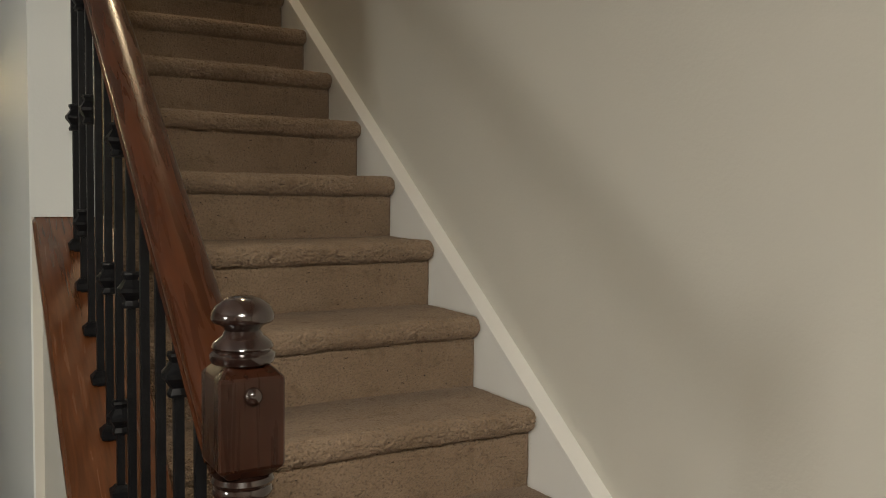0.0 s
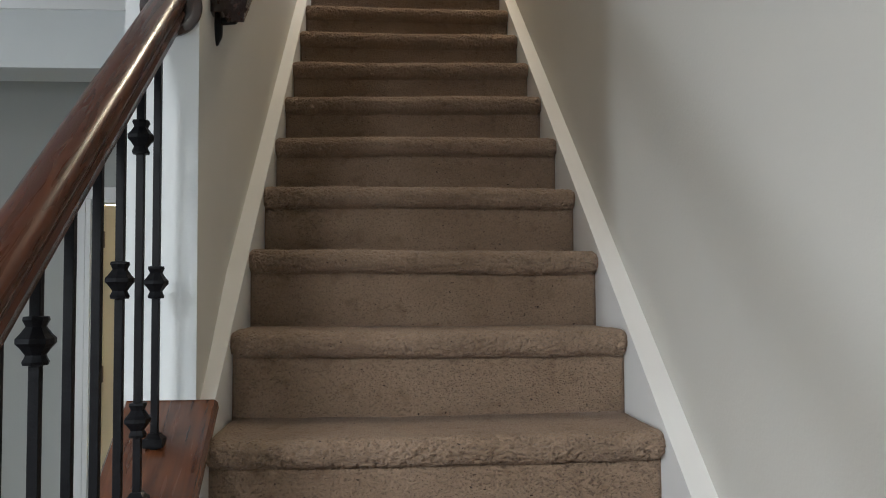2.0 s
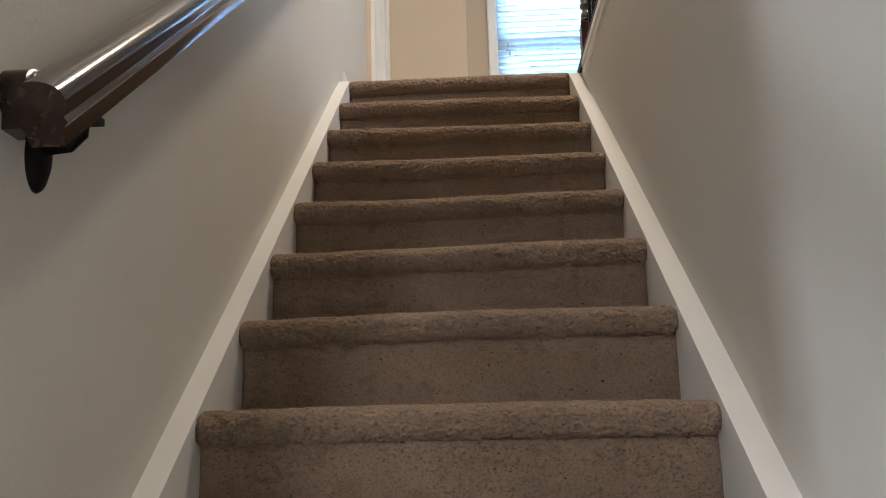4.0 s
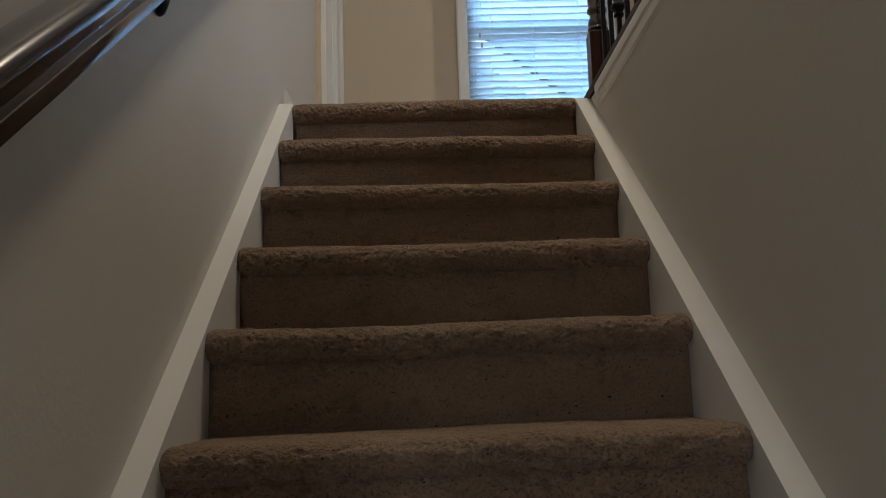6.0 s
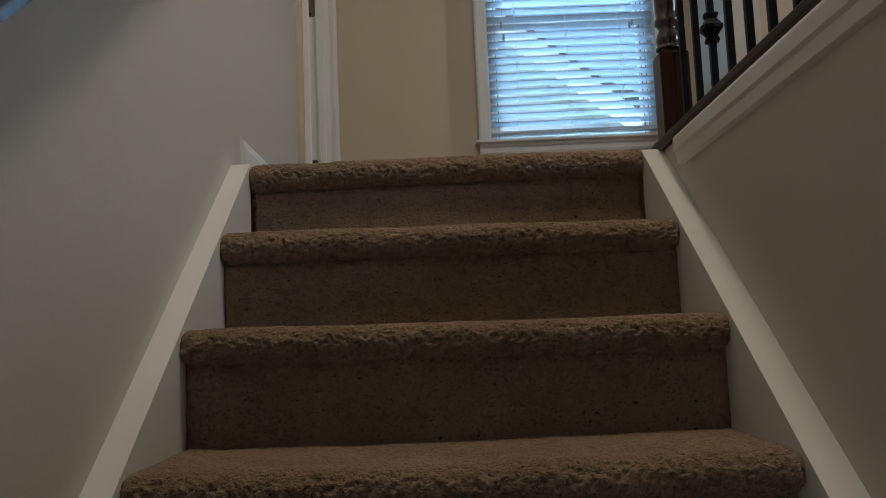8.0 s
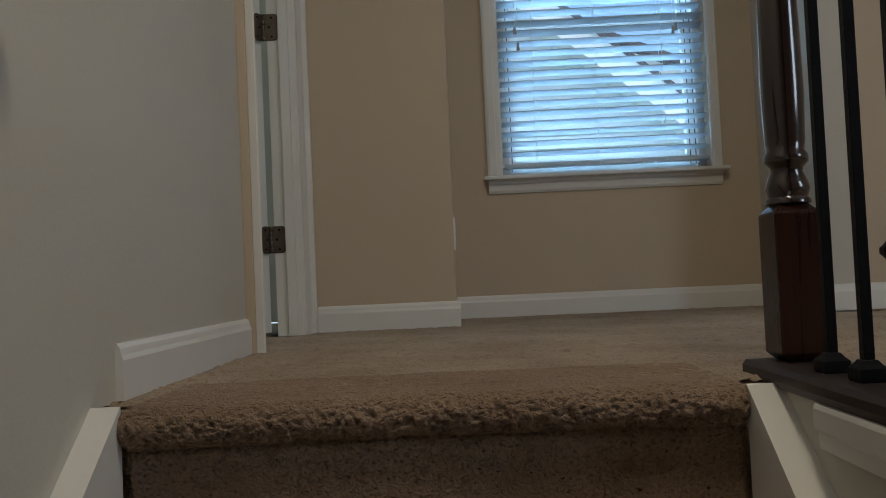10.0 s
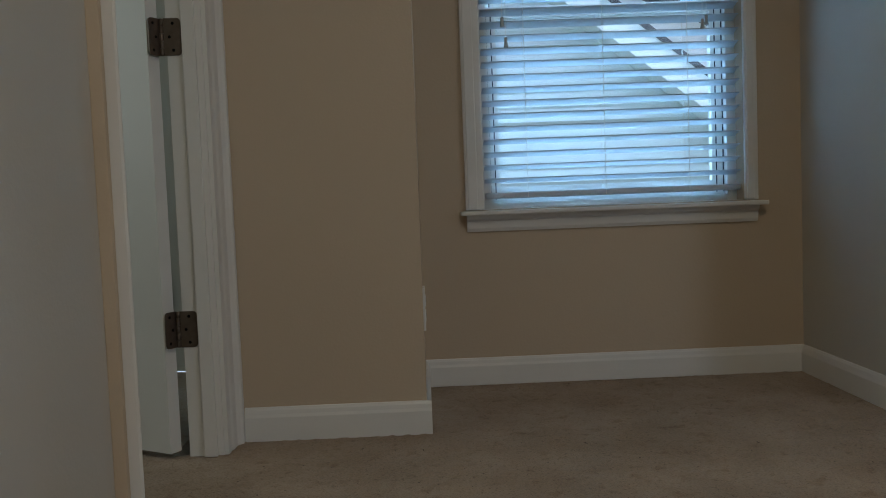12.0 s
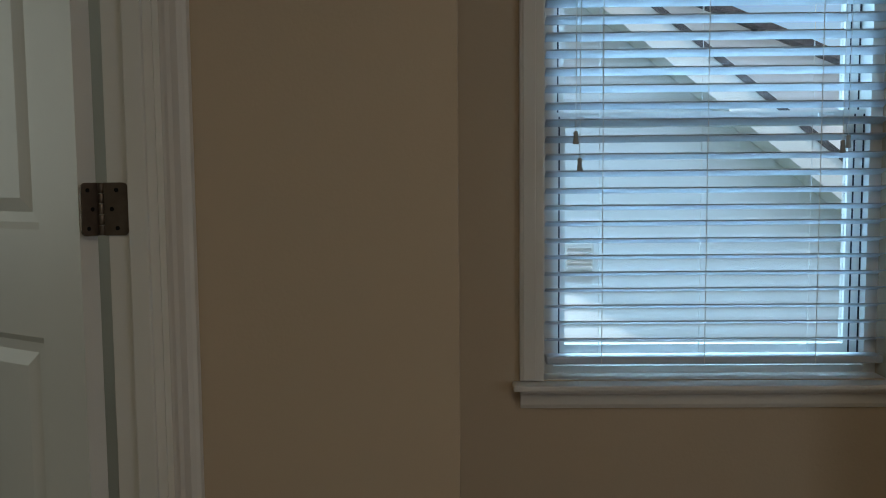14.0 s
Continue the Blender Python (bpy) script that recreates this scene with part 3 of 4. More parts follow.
smooth_by_angle(body, 40)
under(body, wrail)
ret = part("rail_return", extrude([(a, b) for a, b in RW2], [(LW, -2.357, zh(-2.357) + 0.002), (XH - 0.02, -2.357, zh(-2.357) + 0.002)]), WALNUT, None, "", True)
smooth_by_angle(ret, 40)
under(ret, wrail)


def bracket(y):
    z = zh(y) - 0.034
    bm = lathe([(0.026, 0), (0.028, 0.003), (0.026, 0.008), (0.016, 0.014)], 24)
    plate = part("bracket_plate", bm, IRON, None, "", True)
    plate.matrix_basis = pose(LW, y, z - 0.054, 90, 0, 90) @ Matrix.Diagonal((1.12, 1.66, 1.3, 1))
    under(plate, wrail)
    bm = bmesh.new()
    circ = [(0.010 * math.cos(k * math.pi / 5), 0.010 * math.sin(k * math.pi / 5)) for k in range(10)]
    extrude(circ, [(LW + 0.008, y, z - 0.034), (LW + 0.022, y, z - 0.042), (XH - 0.016, y, z - 0.040), (XH - 0.002, y, z - 0.026), (XH, y, z - 0.004)], up=(0, 1, 0), bm=bm)
    add_box(bm, XH - 0.014, XH + 0.014, y - 0.03, y + 0.03, z - 0.008, z + 0.001)
    arm = part("bracket_arm", bm, IRON, None, "", False)
    under(arm, wrail)


for y in (-2.292, -1.195, -0.33):
    bracket(y)

# ---- landing railing on the wall's top ----
guard = thing("landing_railing", "cherry-stained landing railing with black iron balusters", "railing", (0.985, 0.035, 0.03))
XG = 0.972
gc = part("flat_cap", extrude([(-0.062, -0.028), (0.060, -0.028), (0.064, -0.018), (0.064, -0.007), (0.058, 0.0), (-0.060, 0.0), (-0.066, -0.007), (-0.066, -0.018)], [(0.985, 0.145, 0.020), (0.985, -5.6, 0.020)]), CAPWOOD, None, "dark wooden cap on the half wall")
under(gc, guard)
newel(guard, 0.988, 0.098, 0.020, 1.12, 0.232)
gr = part("handrail", extrude(RP, [(XG, -5.6, 0.93), (XG, 0.07, 0.93)]), WOOD, None, "", True)
smooth_by_angle(gr, 40)
under(gr, guard)
GK = [(0.50,), (0.68, 0.158), (0.50,), ()]
for i in range(-1, 30):
    y = -0.161 - 0.1005 * i
    baluster(guard, XG, y, 0.016, 0.91, GK[i % 4])
TR = [(0.0, 0.0), (0.014, 0.0), (0.016, -0.006), (0.016, -0.030), (0.011, -0.036), (0.009, -0.056), (0.0, -0.060)]
bm = extrude(TR, [(RW, -5.6, -0.009), (RW, -0.125, -0.009)])
for v in bm.verts:
    v.co.x = RW - abs(v.co.x - RW)
setting("trim_half_wall", bm, WHITE, "white moulded trim under the wooden cap", "trim")

# ---- baseboards ----
BP = [(0, 0), (0.013, 0), (0.013, 0.062), (0.010, 0.070), (0.008, 0.080), (0.004, 0.087), (0, 0.088)]


def baseboard(a, b, z=0.0, tall=1.0):
    """Along a to b, with the wall on the left hand of the way."""
    bm = extrude([(d, h * tall) for d, h in BP], [(*a, z), (*b, z)])
    return setting("baseboard", bm, WHITE, "white painted baseboard along the wall", "baseboard")


baseboard((LW, 0.112), (LW, 0.927))
baseboard((LD + 0.032, YC), (XC + 0.013, YC))
baseboard((XC, YC + 0.0003), (XC, YW - 0.0132))
baseboard((XC, YW), (XE, YW))
baseboard((XE, YW - 0.0132), (XE, 1.712))
baseboard((XE, 1.725), (4.0, 1.725))
baseboard((DX1 + 0.056, YD), (-0.245, YD), ZF, 1.45)
baseboard((-3.7, YD), (DX0 - 0.074, YD), ZF, 1.45)
baseboard((-0.245, 0.51), (-0.245, -0.58), ZF, 1.45)
baseboard((-0.258, -0.58), (-0.165, -0.58), ZF, 1.45)
CP = [(0, 0), (0.09, 0), (0.088, -0.012), (0.055, -0.05), (0.022, -0.095), (0.012, -0.13), (0, -0.13)]
setting("crown_moulding", extrude(CP, [(-3.7, -0.58, ZC), (-0.17, -0.58, ZC)]), WHITE, "white crown moulding at the ceiling", "moulding")

# ---- window with its blind ----


def casing_bm(x0, x1, y, z0, z1, depth=0.018):
    bm = boxes((x0, x1, y - depth, y, z0, z1), bevel=0.004)
    w = x1 - x0
    add_box(bm, x0 + w * 0.12, x1 - w * 0.35, y - depth - 0.004, y - depth + 0.002, z0 + 0.004, z1 - 0.004, bevel=0.003)
    return bm


win = tagged(new("window_1"), "white double-hung window with a blind", "window", kind="structure")
win.location = (WM, YW, WB)


def wpart(name, bm, material, label=""):
    return under(part(name, bm, material, None, label), win)


wpart("casing", casing_bm(WL - 0.060, WL, YW, WB, WT), WHITE)
wpart("casing", casing_bm(WR, WR + 0.042, YW, WB, WT), WHITE)
wpart("casing", boxes((WL - 0.060, WR + 0.042, YW - 0.020, YW, WT, WT + 0.07), bevel=0.004), WHITE)
wpart("window_stool", boxes((WL - 0.078, WR + 0.060, YW - 0.060, YW + 0.0, WB - 0.016, WB - 0.002), (WL, WR, YW, YW + 0.15, WB - 0.016, WB + 0.001), bevel=0.004), WHITE, "white window stool")
bm = extrude([(0, 0), (0.030, 0), (0.027, -0.012), (0.017, -0.019), (0.015, -0.042), (0.009, -0.053), (0, -0.053)], [(WL - 0.058, YW, WB - 0.0165), (WR + 0.040, YW, WB - 0.0165)])
wpart("apron", bm, WHITE, "white moulded apron")
YS = YW + 0.095
MR = 1.216
bm = boxes((WL, WL + 0.03, YS - 0.03, YW + 0.16, WB, WT), (WR - 0.03, WR, YS - 0.03, YW + 0.16, WB, WT), (WL + 0.03, WR - 0.03, YS - 0.028, YW + 0.158, WT - 0.03, WT), (WL + 0.03, WR - 0.03, YS - 0.028, YW + 0.158, WB + 0.002, WB + 0.02))
wpart("window_frame", bm, PLASTIC)


def sash(z0, z1, y, low):
    a, b, c = WL + 0.03, WL + 0.063, WR - 0.070
    bm = boxes((a, b, y, y + 0.03, z0, z1), (c, WR - 0.03, y, y + 0.03, z0, z1), (b, c, y, y + 0.03, z0, z0 + (0.05 if low else 0.035)), (b, c, y, y + 0.03, z1 - 0.035, z1))
    sa = wpart("sash", bm, PLASTIC)
    pn = part("pane", boxes((b, c, y + 0.012, y + 0.017, z0 + 0.035, z1 - 0.035)), GLASS)
    pn.visible_shadow = False
    pn.parent = sa
    # added dark strips that stand for the sash's grooves and joints
    for x in (a + 0.001, a + 0.018, c + 0.014, WR - 0.033):
        st = part("groove_strip", boxes((x - 0.0018, x + 0.0018, y - 0.0015, y + 0.001, z0 + 0.01, z1 - 0.01)), GROOVE, None, "thin dark strip standing for a sash groove")
        st.parent = sa
    return sa


s1 = sash(WB + 0.02, MR + 0.018, YS, True)
sash(MR - 0.018, WT - 0.03, YS + 0.035, False)
for x in (WL + 0.13, WR - 0.13):
    wpart("tilt_latch", boxes((x - 0.018, x + 0.018, YS - 0.006, YS + 0.002, MR + 0.002, MR + 0.012), bevel=0.002), PLASTIC)

blind = thing("window_blind", "white faux-wood blind with slats half open", "blind", (WM, YW + 0.045, WT))
YBL = YW + 0.040
BX0, BX1 = WL + 0.008, WR - 0.003


def slat_mesh():
    bm = bmesh.new()
    n = 6
    rows = []
    for k in range(n + 1):
        u = k / n - 0.5
        rows.append((u * 0.050, 0.0022 * (1 - (2 * u) ** 2)))
    top = [(u, w + 0.0016) for u, w in rows]
    bot = [(u, w - 0.0016) for u, w in rows[::-1]]
    extrude(top + bot, [(BX0, 0, 0), (BX1, 0, 0)], bm=bm)
    return finish("slat", bm, BLIND)


SLAT = slat_mesh()
PITCH = 0.0417
NS = 29
for k in range(NS):
    sl = new("slat", SLAT)
    sl.parent = blind
    sl.matrix_basis = Matrix.Translation((-WM, -0.005, 0.663 + k * PITCH - WT)) @ Matrix.Rotation(radians(-15 + random.uniform(-0.8, 0.8)), 4, 'X') @ Matrix.Rotation(radians(random.uniform(-0.08, 0.08)), 4, 'Y')
under(part("bottom_rail", boxes((BX0, BX1, YBL - 0.025, YBL + 0.025, 0.603, 0.623), bevel=0.005), BLIND), blind)
under(part("head_rail", boxes((BX0, BX1, YBL - 0.028, YBL + 0.028, WT - 0.062, WT - 0.004), bevel=0.003), BLIND), blind)


def cord(x, y, z0, z1, r=0.0011, bow=0.0):
    bm = bmesh.new()
    c = [(r * math.cos(k * math.pi / 3), r * math.sin(k * math.pi / 3)) for k in range(6)]
    extrude(c, [(x, y, z0), (x + bow, y, (z0 + z1) / 2), (x, y, z1)], up=(0, 1, 0), bm=bm)
    return under(part("cord", bm, PLASTIC), blind)


for x in (0.829, 1.084, 1.358):
    cord(x, YBL - 0.027, 0.606, WT - 0.05)
    cord(x, YBL + 0.027, 0.606, WT - 0.05)
for x, z in ((0.761, 1.179), (0.771, 1.114), (1.406, 1.152), (1.419, 1.164)):
    cord(x, YBL - 0.036, z, WT - 0.05, 0.0009, 0.002)
    bm = lathe([(0.003, 0.016), (0.006, 0.012), (0.005, 0.004), (0.006, -0.006), (0.0075, -0.014), (0.006, -0.016)], 10, at=(x, YBL - 0.036, z - 0.012))
    under(part("tassel", bm, GREY, None, "small grey cord tassel", True), blind)

# ---- bedroom doorway and its open door ----
dj = tagged(new("door_frame"), "white painted door frame with moulded casing", "door frame", kind="structure")
dj.location = (LD, 1.31, 0)
JY0, JY1 = 0.985, 1.627


def dpart(name, bm, material=None, label=""):
    return under(part(name, bm, material or WHITE, None, label), dj)


dpart("jamb", boxes((-0.114, LD + 0.001, JY1 + 0.001, 1.648, 0, 2.05)))
dpart("jamb", boxes((-0.114, LD + 0.001, 0.965, JY0, 0, 2.05)))
dpart("jamb", boxes((-0.114, LD + 0.001, JY0, JY1, 2.03, 2.05)))
dpart("door_stop", boxes((-0.076, -0.044, JY1 - 0.011, JY1 + 0.001, 0, 2.03), bevel=0.002))
dpart("door_stop", boxes((-0.076, -0.044, JY0, JY0 + 0.011, 0, 2.03), bevel=0.002))


def vcasing(y_in, y_out):
    """Moulded casing on the wall's face; thin at the opening, thick outside."""
    s = 1 if y_out > y_in else -1
    w = abs(y_out - y_in) / 0.112
    prof = [(0, 0), (0.011, 0), (0.013, 0.010 * w), (0.012, 0.030 * w), (0.016, 0.042 * w), (0.017, 0.074 * w), (0.024, 0.084 * w), (0.030, 0.090 * w), (0.031, 0.106 * w), (0.027, 0.112 * w), (0.0, 0.112 * w)]
    bm = bmesh.new()
    a = [bm.verts.new((LD + d, y_in + s * w, 0)) for d, w in prof]
    b = [bm.verts.new((LD + d, y_in + s * w, 2.11)) for d, w in prof]
    n = len(prof)
    for j in range(n):
        bm.faces.new((a[j], a[(j + 1) % n], b[(j + 1) % n], b[j]))
    bm.faces.new(a[::-1])
    bm.faces.new(b)
    return bm


dpart("casing", vcasing(JY1 + 0.006, YC - 0.002))
dpart("casing", vcasing(JY0 - 0.006, 0.943))
# narrow edge in the same tan as the landing walls
dpart("casing_edge", boxes((LW, LD + 0.010, 0.928, 0.942, 0, 2.11), bevel=0.002), WARMPAINT, "narrow tan edge beside the casing")
dpart("casing", boxes((LD, LD + 0.018, JY0, JY1, 2.036, 2.108), bevel=0.003))


def panel_door(name, width, height, label, arch=False, material=None):
    """A moulded two-panel door, hinge edge at x = 0, slab along +x, faces at y = 0 and -0.035."""
    d = thing(name, label, "door")
    mt = material or WHITE
    t = 0.035
    st = 0.11
    rows = [(0.20, 0.785), (0.975, height - 0.14)] if height > 1.9 else [(0.2, 0.85), (0.98, height - 0.13)]
    bm = boxes((0, st, -t, 0, 0, height), (width - st, width, -t, 0, 0, height))
    zz = [0] + [v for r in rows for v in r] + [height]
    for a, b in zip(zz[0::2], zz[1::2]):
        add_box(bm, st, width - st, -t, 0, a, b)
    sl = part("slab", bm, mt, d)
    for a, b in rows:
        bm = bmesh.new()
        for face in (0, -t):
            s = -1 if face == 0 else 1
            loops = []
            for ins, dep in ((0.0, 0.0), (0.012, 0.009), (0.030, 0.010), (0.055, 0.003)):
                x0, x1, z0, z1 = st + ins, width - st - ins, a + ins, b - ins
                top = []
                nseg = 12 if arch and b > 1.2 else 1
                ring = [(x0, z0), (x1, z0), (x1, z1 - (0.07 if nseg > 1 else 0))]
                for q in range(1, nseg):
                    u = q / nseg
                    ring.append((x1 + (x0 - x1) * u, z1 - 0.07 + 0.07 * math.sin(math.pi * u)))
                ring.append((x0, z1 - (0.07 if nseg > 1 else 0)))
                loops.append([bm.verts.new((x, face + s * dep, z)) for x, z in ring])
            for p, q in zip(loops, loops[1:]):
                n = len(p)
                for k in range(n):
                    bm.faces.new((p[k], p[(k + 1) % n], q[(k + 1) % n], q[k]))
            bm.faces.new(loops[-1])
            if arch and b > 1.2:
                # spandrels that close the arch's corners
                p = loops[0]
                c1 = bm.verts.new((width - st, face, b))
                c0 = bm.verts.new((st, face, b))
                arc = p[2:]
                m = len(arc) // 2
                bm.faces.new([c1] + arc[:m + 1])
                bm.faces.new([c0, c1, arc[m]])
                bm.faces.new([c0] + arc[m:][::-1])
        part("door_panel", bm, mt, sl, "recessed moulded panel")
    return d


door = panel_door("bedroom_door", 0.675, 2.01, "white moulded panel door standing open", False)
# hinge pin on the bedroom side; swung open into the bedroom
door.matrix_basis = pose(-0.134, 1.636, 0.014, 0, 0, 150) @ Matrix.Translation((0.004, 0.035, 0))


def hinge(z):
    """A butt hinge: one leaf on the jamb, one on the door's edge, and the knuckle between."""
    px, py = -0.125, 1.6335
    h = thing("door_hinge", "oiled bronze butt hinge with rounded leaves", "hinge", (px, py, z), group="hinges of the bedroom door")

    def leaf(w):
        bm = bmesh.new()
        pts = []
        r = 0.010
        for cx, cz, a0 in ((w - r, -0.0445 + r, -90), (w - r, 0.0445 - r, 0)):
            for a in range(0, 91, 18):
                pts.append((cx + r * math.cos(radians(a0 + a)), cz + r * math.sin(radians(a0 + a))))
        pts = [(0.002, -0.0445)] + pts + [(0.002, 0.0445)]
        a = [bm.verts.new((x, -0.0014, zz)) for x, zz in pts]
        b = [bm.verts.new((x, 0.0014, zz)) for x, zz in pts]
        n = len(pts)
        for k in range(n):
            bm.faces.new((a[k], a[(k + 1) % n], b[(k + 1) % n], b[k]))
        bm.faces.new(a[::-1])
        bm.faces.new(b)
        return bm

    def screws(parent, w):
        for x, zz in ((w * 0.70, 0.032), (w * 0.45, 0.0), (w * 0.70, -0.032)):
            bm = lathe([(0.0038, 0), (0.0038, 0.0006), (0.0015, 0.0012)], 10)
            sc = part("screw", bm, IRON, parent)
            sc.matrix_basis = pose(x, -0.0014, zz, 90, 0, 0)

    l1 = part("jamb_leaf", leaf(0.043), BRONZE, h)
    l1.matrix_basis = pose(0.004, -0.008, 0, 0, 0, 0)
    screws(l1, 0.034)
    l2 = part("door_leaf", leaf(0.037), BRONZE, h)
    l2.matrix_basis = pose(-0.0045, -0.002, 0, 0, 0, 240) @ Matrix.Diagonal((1, -1, 1, 1))
    screws(l2, 0.034)
    for k in range(5):
        part("knuckle", lathe([(0.0050, -0.0445 + k * 0.0178 + 0.0005), (0.0055, -0.0445 + k * 0.0178 + 0.001), (0.0055, -0.0445 + (k + 1) * 0.0178 - 0.001), (0.0050, -0.0445 + (k + 1) * 0.0178 - 0.0005)], 12, at=(0, -0.006, 0)), BRONZE, h, "", True)
    return h


for z in (0.318, 1.025, 1.78):
    hinge(z)


def outlet(m, label="white duplex outlet plate on the wall"):
    o = thing("wall_outlet", label, "outlet")
    o.matrix_basis = m
    part("cover_plate", boxes((-0.035, 0.035, -0.006, 0, -0.057, 0.057), bevel=0.002), PLASTIC, o)
    for s in (-1, 1):
        rc = part("receptacle", boxes((-0.017, 0.017, -0.008, -0.005, s * 0.02 - 0.014, s * 0.02 + 0.014), bevel=0.003), PLASTIC, o)
        for x in (-0.006, 0.006):
            part("slot", boxes((x - 0.0012, x + 0.0012, -0.0085, -0.0078, s * 0.02 - 0.004, s * 0.02 + 0.006)), IRON, rc)
    return o


outlet(pose(-0.302, YD, -2.709))
outlet(pose(-0.50, 2.75, 0.30))
outlet(pose(XC, YC + 0.08, 0.32, 0, 0, 90))

# ---- lower doorway and the bathroom beyond ----
lf = tagged(new("door_frame_lower"), "white painted door frame in the grey wall", "door frame", kind="structure")
lf.location = (DX0, YD, ZF)
for x0, x1 in ((DX0 - 0.070, DX0 + 0.006), (DX1 - 0.006, DX1 + 0.052)):
    under(part("casing", casing_bm(x0, x1, YD, ZF, DZ + 0.0), WHITE), lf)
under(part("casing", boxes((DX0 - 0.070, DX1 + 0.052, YD - 0.019, YD, DZ, DZ + 0.064), bevel=0.004), WHITE), lf)
under(part("jamb", boxes((DX0 - 0.001, DX0 + 0.018, YD - 0.002, YD + 0.122, ZF, DZ)), WHITE), lf)
under(part("jamb", boxes((DX1 - 0.018, DX1 + 0.001, YD - 0.002, YD + 0.122, ZF, DZ)), WHITE), lf)
under(part("jamb", boxes((DX0 + 0.018, DX1 - 0.018, YD - 0.002, YD + 0.122, DZ - 0.018, DZ + 0.001)), WHITE), lf)
bd = panel_door("bathroom_door", 0.60, 1.89, "painted arched-panel door standing ajar, tinted cream for lamplight", True, LAMPLIT)
bd.matrix_basis = pose(DX0 + 0.022, YD + 0.10, ZF + 0.012, 0, 0, 50)
kb = part("knob", lathe([(0.013, 0), (0.026, 0.002), (0.026, 0.006), (0.010, 0.012), (0.010, 0.030), (0.022, 0.038), (0.027, 0.050), (0.022, 0.062), (0.004, 0.066)], 24), BRASS, bd, "round brass door knob", True)
kb.matrix_basis = pose(0.545, -0.035, 0.88, 90, 0, 0)
for z in (0.25, 0.97, 1.70):
    o = part("hinge", boxes((-0.016, 0.002, -0.043, -0.033, z - 0.045, z + 0.045), bevel=0.003), BRONZE, bd, "bronze hinge")

vanity = thing("vanity_cabinet", "dark brown bathroom vanity with a granite top", "vanity", (-0.70, 2.05, ZF + 0.0))
vb = part("cabinet_body", boxes((-0.42, 0.40, -0.35, 0.44, 0.08, 0.87), (-0.42, 0.40, -0.30, 0.44, 0.0, 0.08)), DARKWOOD, vanity)
for x in (-0.38, 0.02):
    part("cabinet_door", boxes((x, x + 0.35, -0.372, -0.351, 0.12, 0.80), bevel=0.004), DARKWOOD, vanity)
part("worktop", boxes((-0.44, 0.405, -0.385, 0.44, 0.872, 0.902), bevel=0.004), GRANITE, vanity, "speckled brown granite top")
part("backsplash", boxes((-0.44, 0.405, 0.41, 0.44, 0.903, 1.02), bevel=0.003), GRANITE, vanity)
cl = panel_door("closet_door", 0.60, 1.90, "painted panel door in the bathroom, tinted cream for lamplight", True, LAMPLIT)
cl.matrix_basis = pose(-1.0, 2.49, ZF + 0.012)
lb = thing("vanity_light", "glowing bathroom light bar over the mirror", "light", (-1.05, 1.75, -1.02))
part("light_bar", boxes((-0.70, 0.42, -0.05, 0.05, -0.10, 0.09), bevel=0.03), GLOW, lb)
part("back_plate", boxes((-0.30, 0.30, 0.051, 0.07, -0.04, 0.6)), BRASS, lb)

# ---- outside the window ----
setting("ground", boxes((-60, 80, 2.6, 120, -3.4, -3.3)), GRASS, "green lawn between the houses", "ground")
house = thing("neighbour_house", "neighbouring house with pale lap siding and white rake boards", "house", (1.0, 7.2, -3.3))
hy = 7.0
lineA = lambda x: 2.25 - 0.80 * (x - 1.75)
bm = bmesh.new()
v = [bm.verts.new(p) for p in ((-8, hy, -3.3), (8.0, hy, -3.3), (8.0, hy, lineA(8.0)), (-3.0, hy, lineA(-3.0)), (-8, hy, lineA(-3.0) - 4.0))]
bm.faces.new(v)
r = bmesh.ops.extrude_face_region(bm, geom=bm.faces[:])
for q in r["geom"]:
    if isinstance(q, bmesh.types.BMVert):
        q.co.y += 3.0
under(part("wall", bm, SIDING, None, "pale painted wall"), house)
for k in range(52):
    z = -3.2 + k * 0.13
    x1 = min(8.0, 1.75 + (2.25 - z) / 0.80)
    if x1 < -7:
        break
    sb = part("siding_board", prism([(hy - 0.022, z), (hy - 0.004, z + 0.135), (hy, z + 0.135), (hy, z)], -7.5, x1 - 0.02), SIDING)
    under(sb, house)
bm = bmesh.new()
extrude([(-0.02, -0.10), (0.02, -0.10), (0.02, 0.12), (-0.02, 0.12)], [(-3.0, hy - 0.34, lineA(-3.0)), (8.0, hy - 0.34, lineA(8.0))], bm=bm)
under(part("rake_board", bm, PLASTIC, None, "white rake board"), house)
bm = bmesh.new()
extrude([(-1.9, 0.12), (0.03, 0.12), (0.03, 0.17), (-1.9, 0.17)], [(-3.0, hy - 0.34, lineA(-3.0)), (8.0, hy - 0.34, lineA(8.0))], bm=bm)
under(part("roof", bm, SHINGLE, None, "dark shingle roof"), house)
bm = bmesh.new()
extrude([(-0.32, -0.10), (-0.02, -0.10), (-0.02, -0.08), (-0.32, -0.08)], [(-3.0, hy - 0.34, lineA(-3.0)), (8.0, hy - 0.34, lineA(8.0))], bm=bm)
under(part("soffit", bm, PLASTIC, None, "white soffit"), house)
lv = under(part("wall_vent", boxes((1.30, 1.52, hy - 0.06, hy - 0.02, 0.33, 0.55), bevel=0.01), PLASTIC, None, "white louvred wall vent"), house)
for k in range(5):
    o = part("louvre", boxes((1.32, 1.50, hy - 0.072, hy - 0.058, 0.352 + k * 0.038, 0.364 + k * 0.038)), CONCRETE)
    o.parent = lv

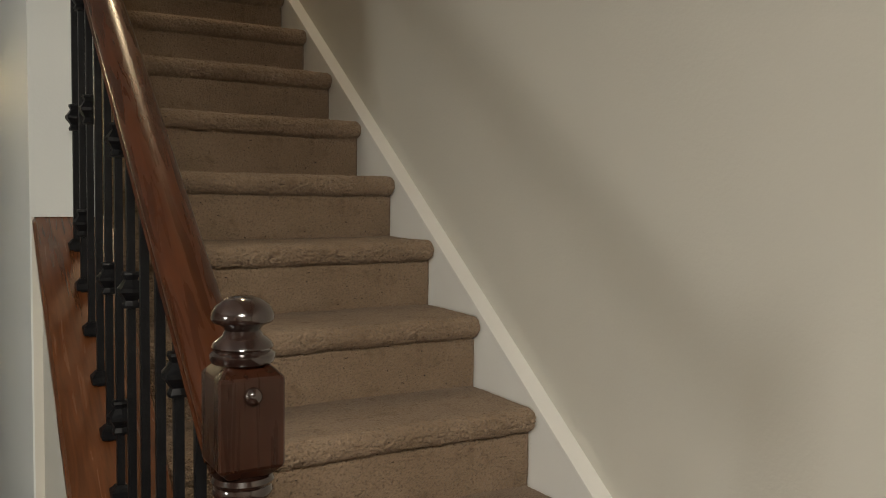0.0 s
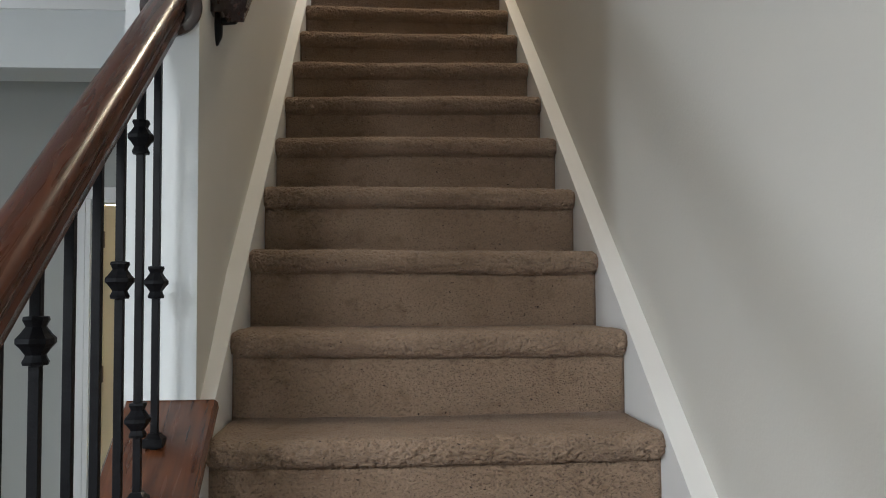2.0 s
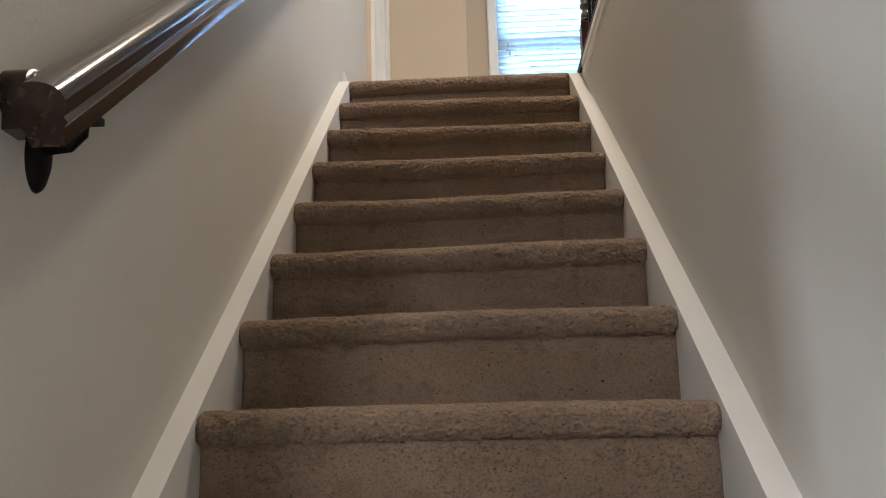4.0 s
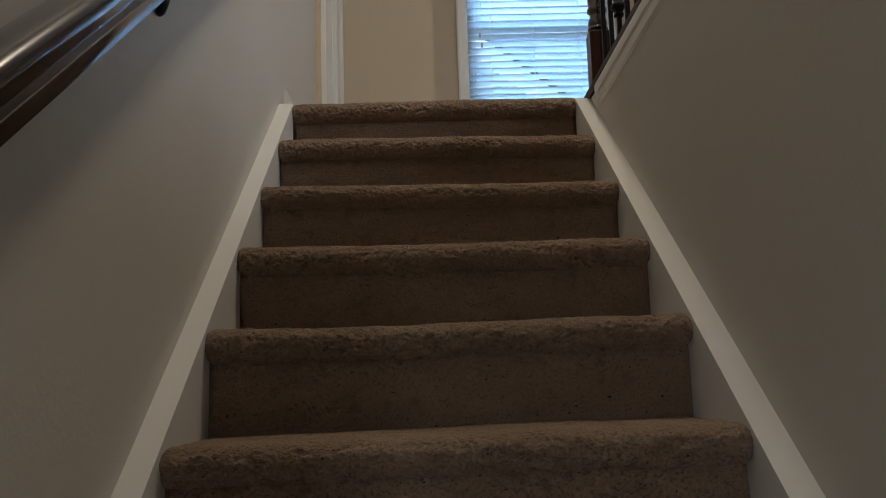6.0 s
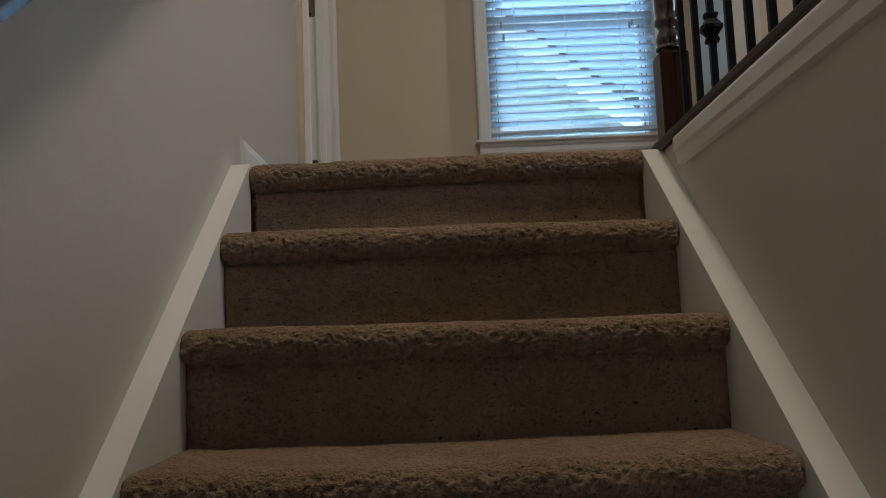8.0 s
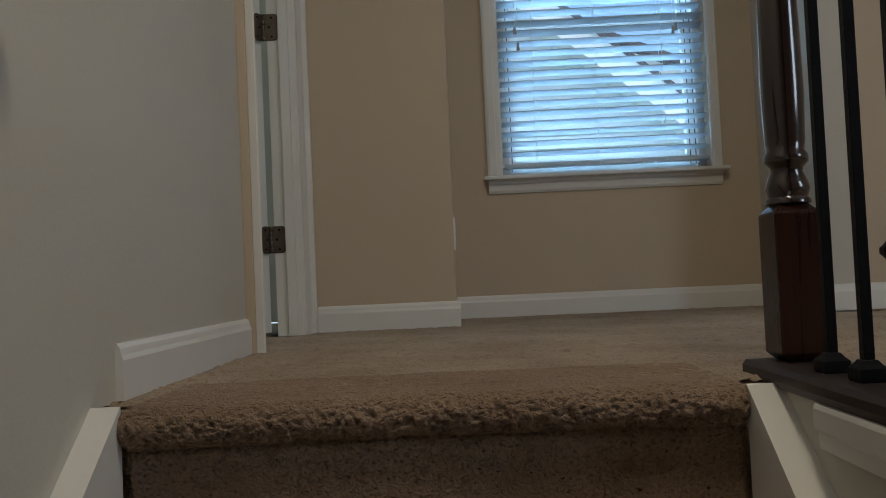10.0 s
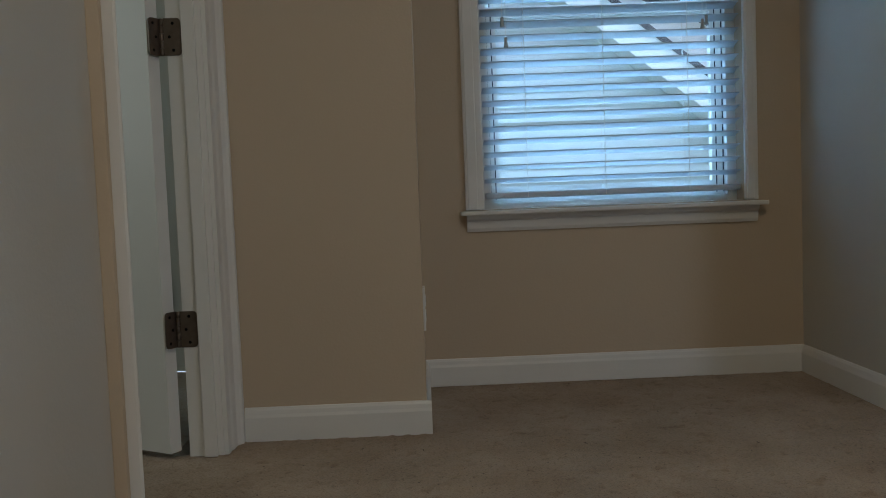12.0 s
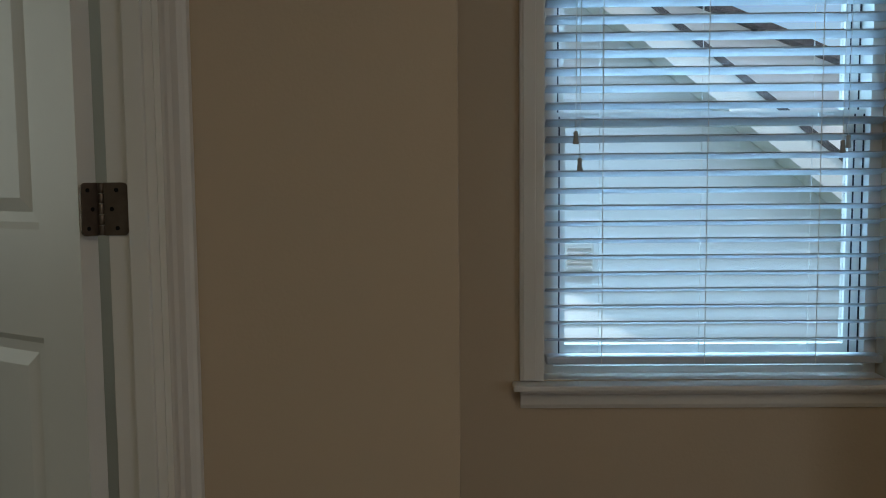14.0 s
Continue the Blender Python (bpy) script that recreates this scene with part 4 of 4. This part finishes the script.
house2 = thing("second_house", "pale house wing with a dark shingle roof", "house", (6, 10.5, -3.3))
lineB = lambda x: 3.62 - 0.42 * (x - 2.2)
bm = bmesh.new()
v = [bm.verts.new(p) for p in ((0.5, 11.0, -3.3), (5.2, 11.0, -3.3), (5.2, 11.0, lineB(5.2)), (0.5, 11.0, lineB(0.5)))]
bm.faces.new(v)
r = bmesh.ops.extrude_face_region(bm, geom=bm.faces[:])
for q in r["geom"]:
    if isinstance(q, bmesh.types.BMVert):
        q.co.y += 3.0
under(part("wall", bm, SIDING), house2)
bm = bmesh.new()
extrude([(-2, 0.0), (0.25, 0.0), (0.25, 0.10), (-2, 0.10)], [(0.2, 11.0, lineB(0.2)), (5.5, 11.0, lineB(5.5))], bm=bm)
under(part("roof", bm, SHINGLE, None, "dark shingle roof"), house2)


def tree(x, y, h, seed):
    rnd = random.Random(seed)
    t = thing("tree", "leafy green tree beyond the houses", "tree", (x, y, -3.3))
    bm = lathe([(0.22, 0), (0.17, h * 0.3), (0.10, h * 0.6), (0.03, h * 0.95)], 10)
    part("trunk", bm, WOOD, t)
    bm = bmesh.new()
    for k in range(1500):
        a, u = rnd.uniform(0, 6.283), rnd.random() ** 0.5
        zz = rnd.uniform(0.35, 1.0)
        rad = u * h * 0.34 * math.sin(math.pi * min(1, (zz - 0.28) / 0.78)) * rnd.uniform(0.7, 1.15)
        c = Vector((rad * math.cos(a), rad * math.sin(a), zz * h))
        s = rnd.uniform(0.08, 0.2)
        d1 = Vector((rnd.gauss(0, 1), rnd.gauss(0, 1), rnd.gauss(0, 1))).normalized() * s
        d2 = d1.cross(Vector((rnd.gauss(0, 1), rnd.gauss(0, 1), rnd.gauss(0, 1)))).normalized() * s * 0.6
        bm.faces.new([bm.verts.new(c - d1), bm.verts.new(c + d2), bm.verts.new(c + d1), bm.verts.new(c - d2)])
    part("crown", bm, LEAF, t)


tree(14.5, 24.0, 7.8, 3)
tree(18.0, 26.0, 8.2, 4)
tree(11.0, 30.0, 8.6, 5)
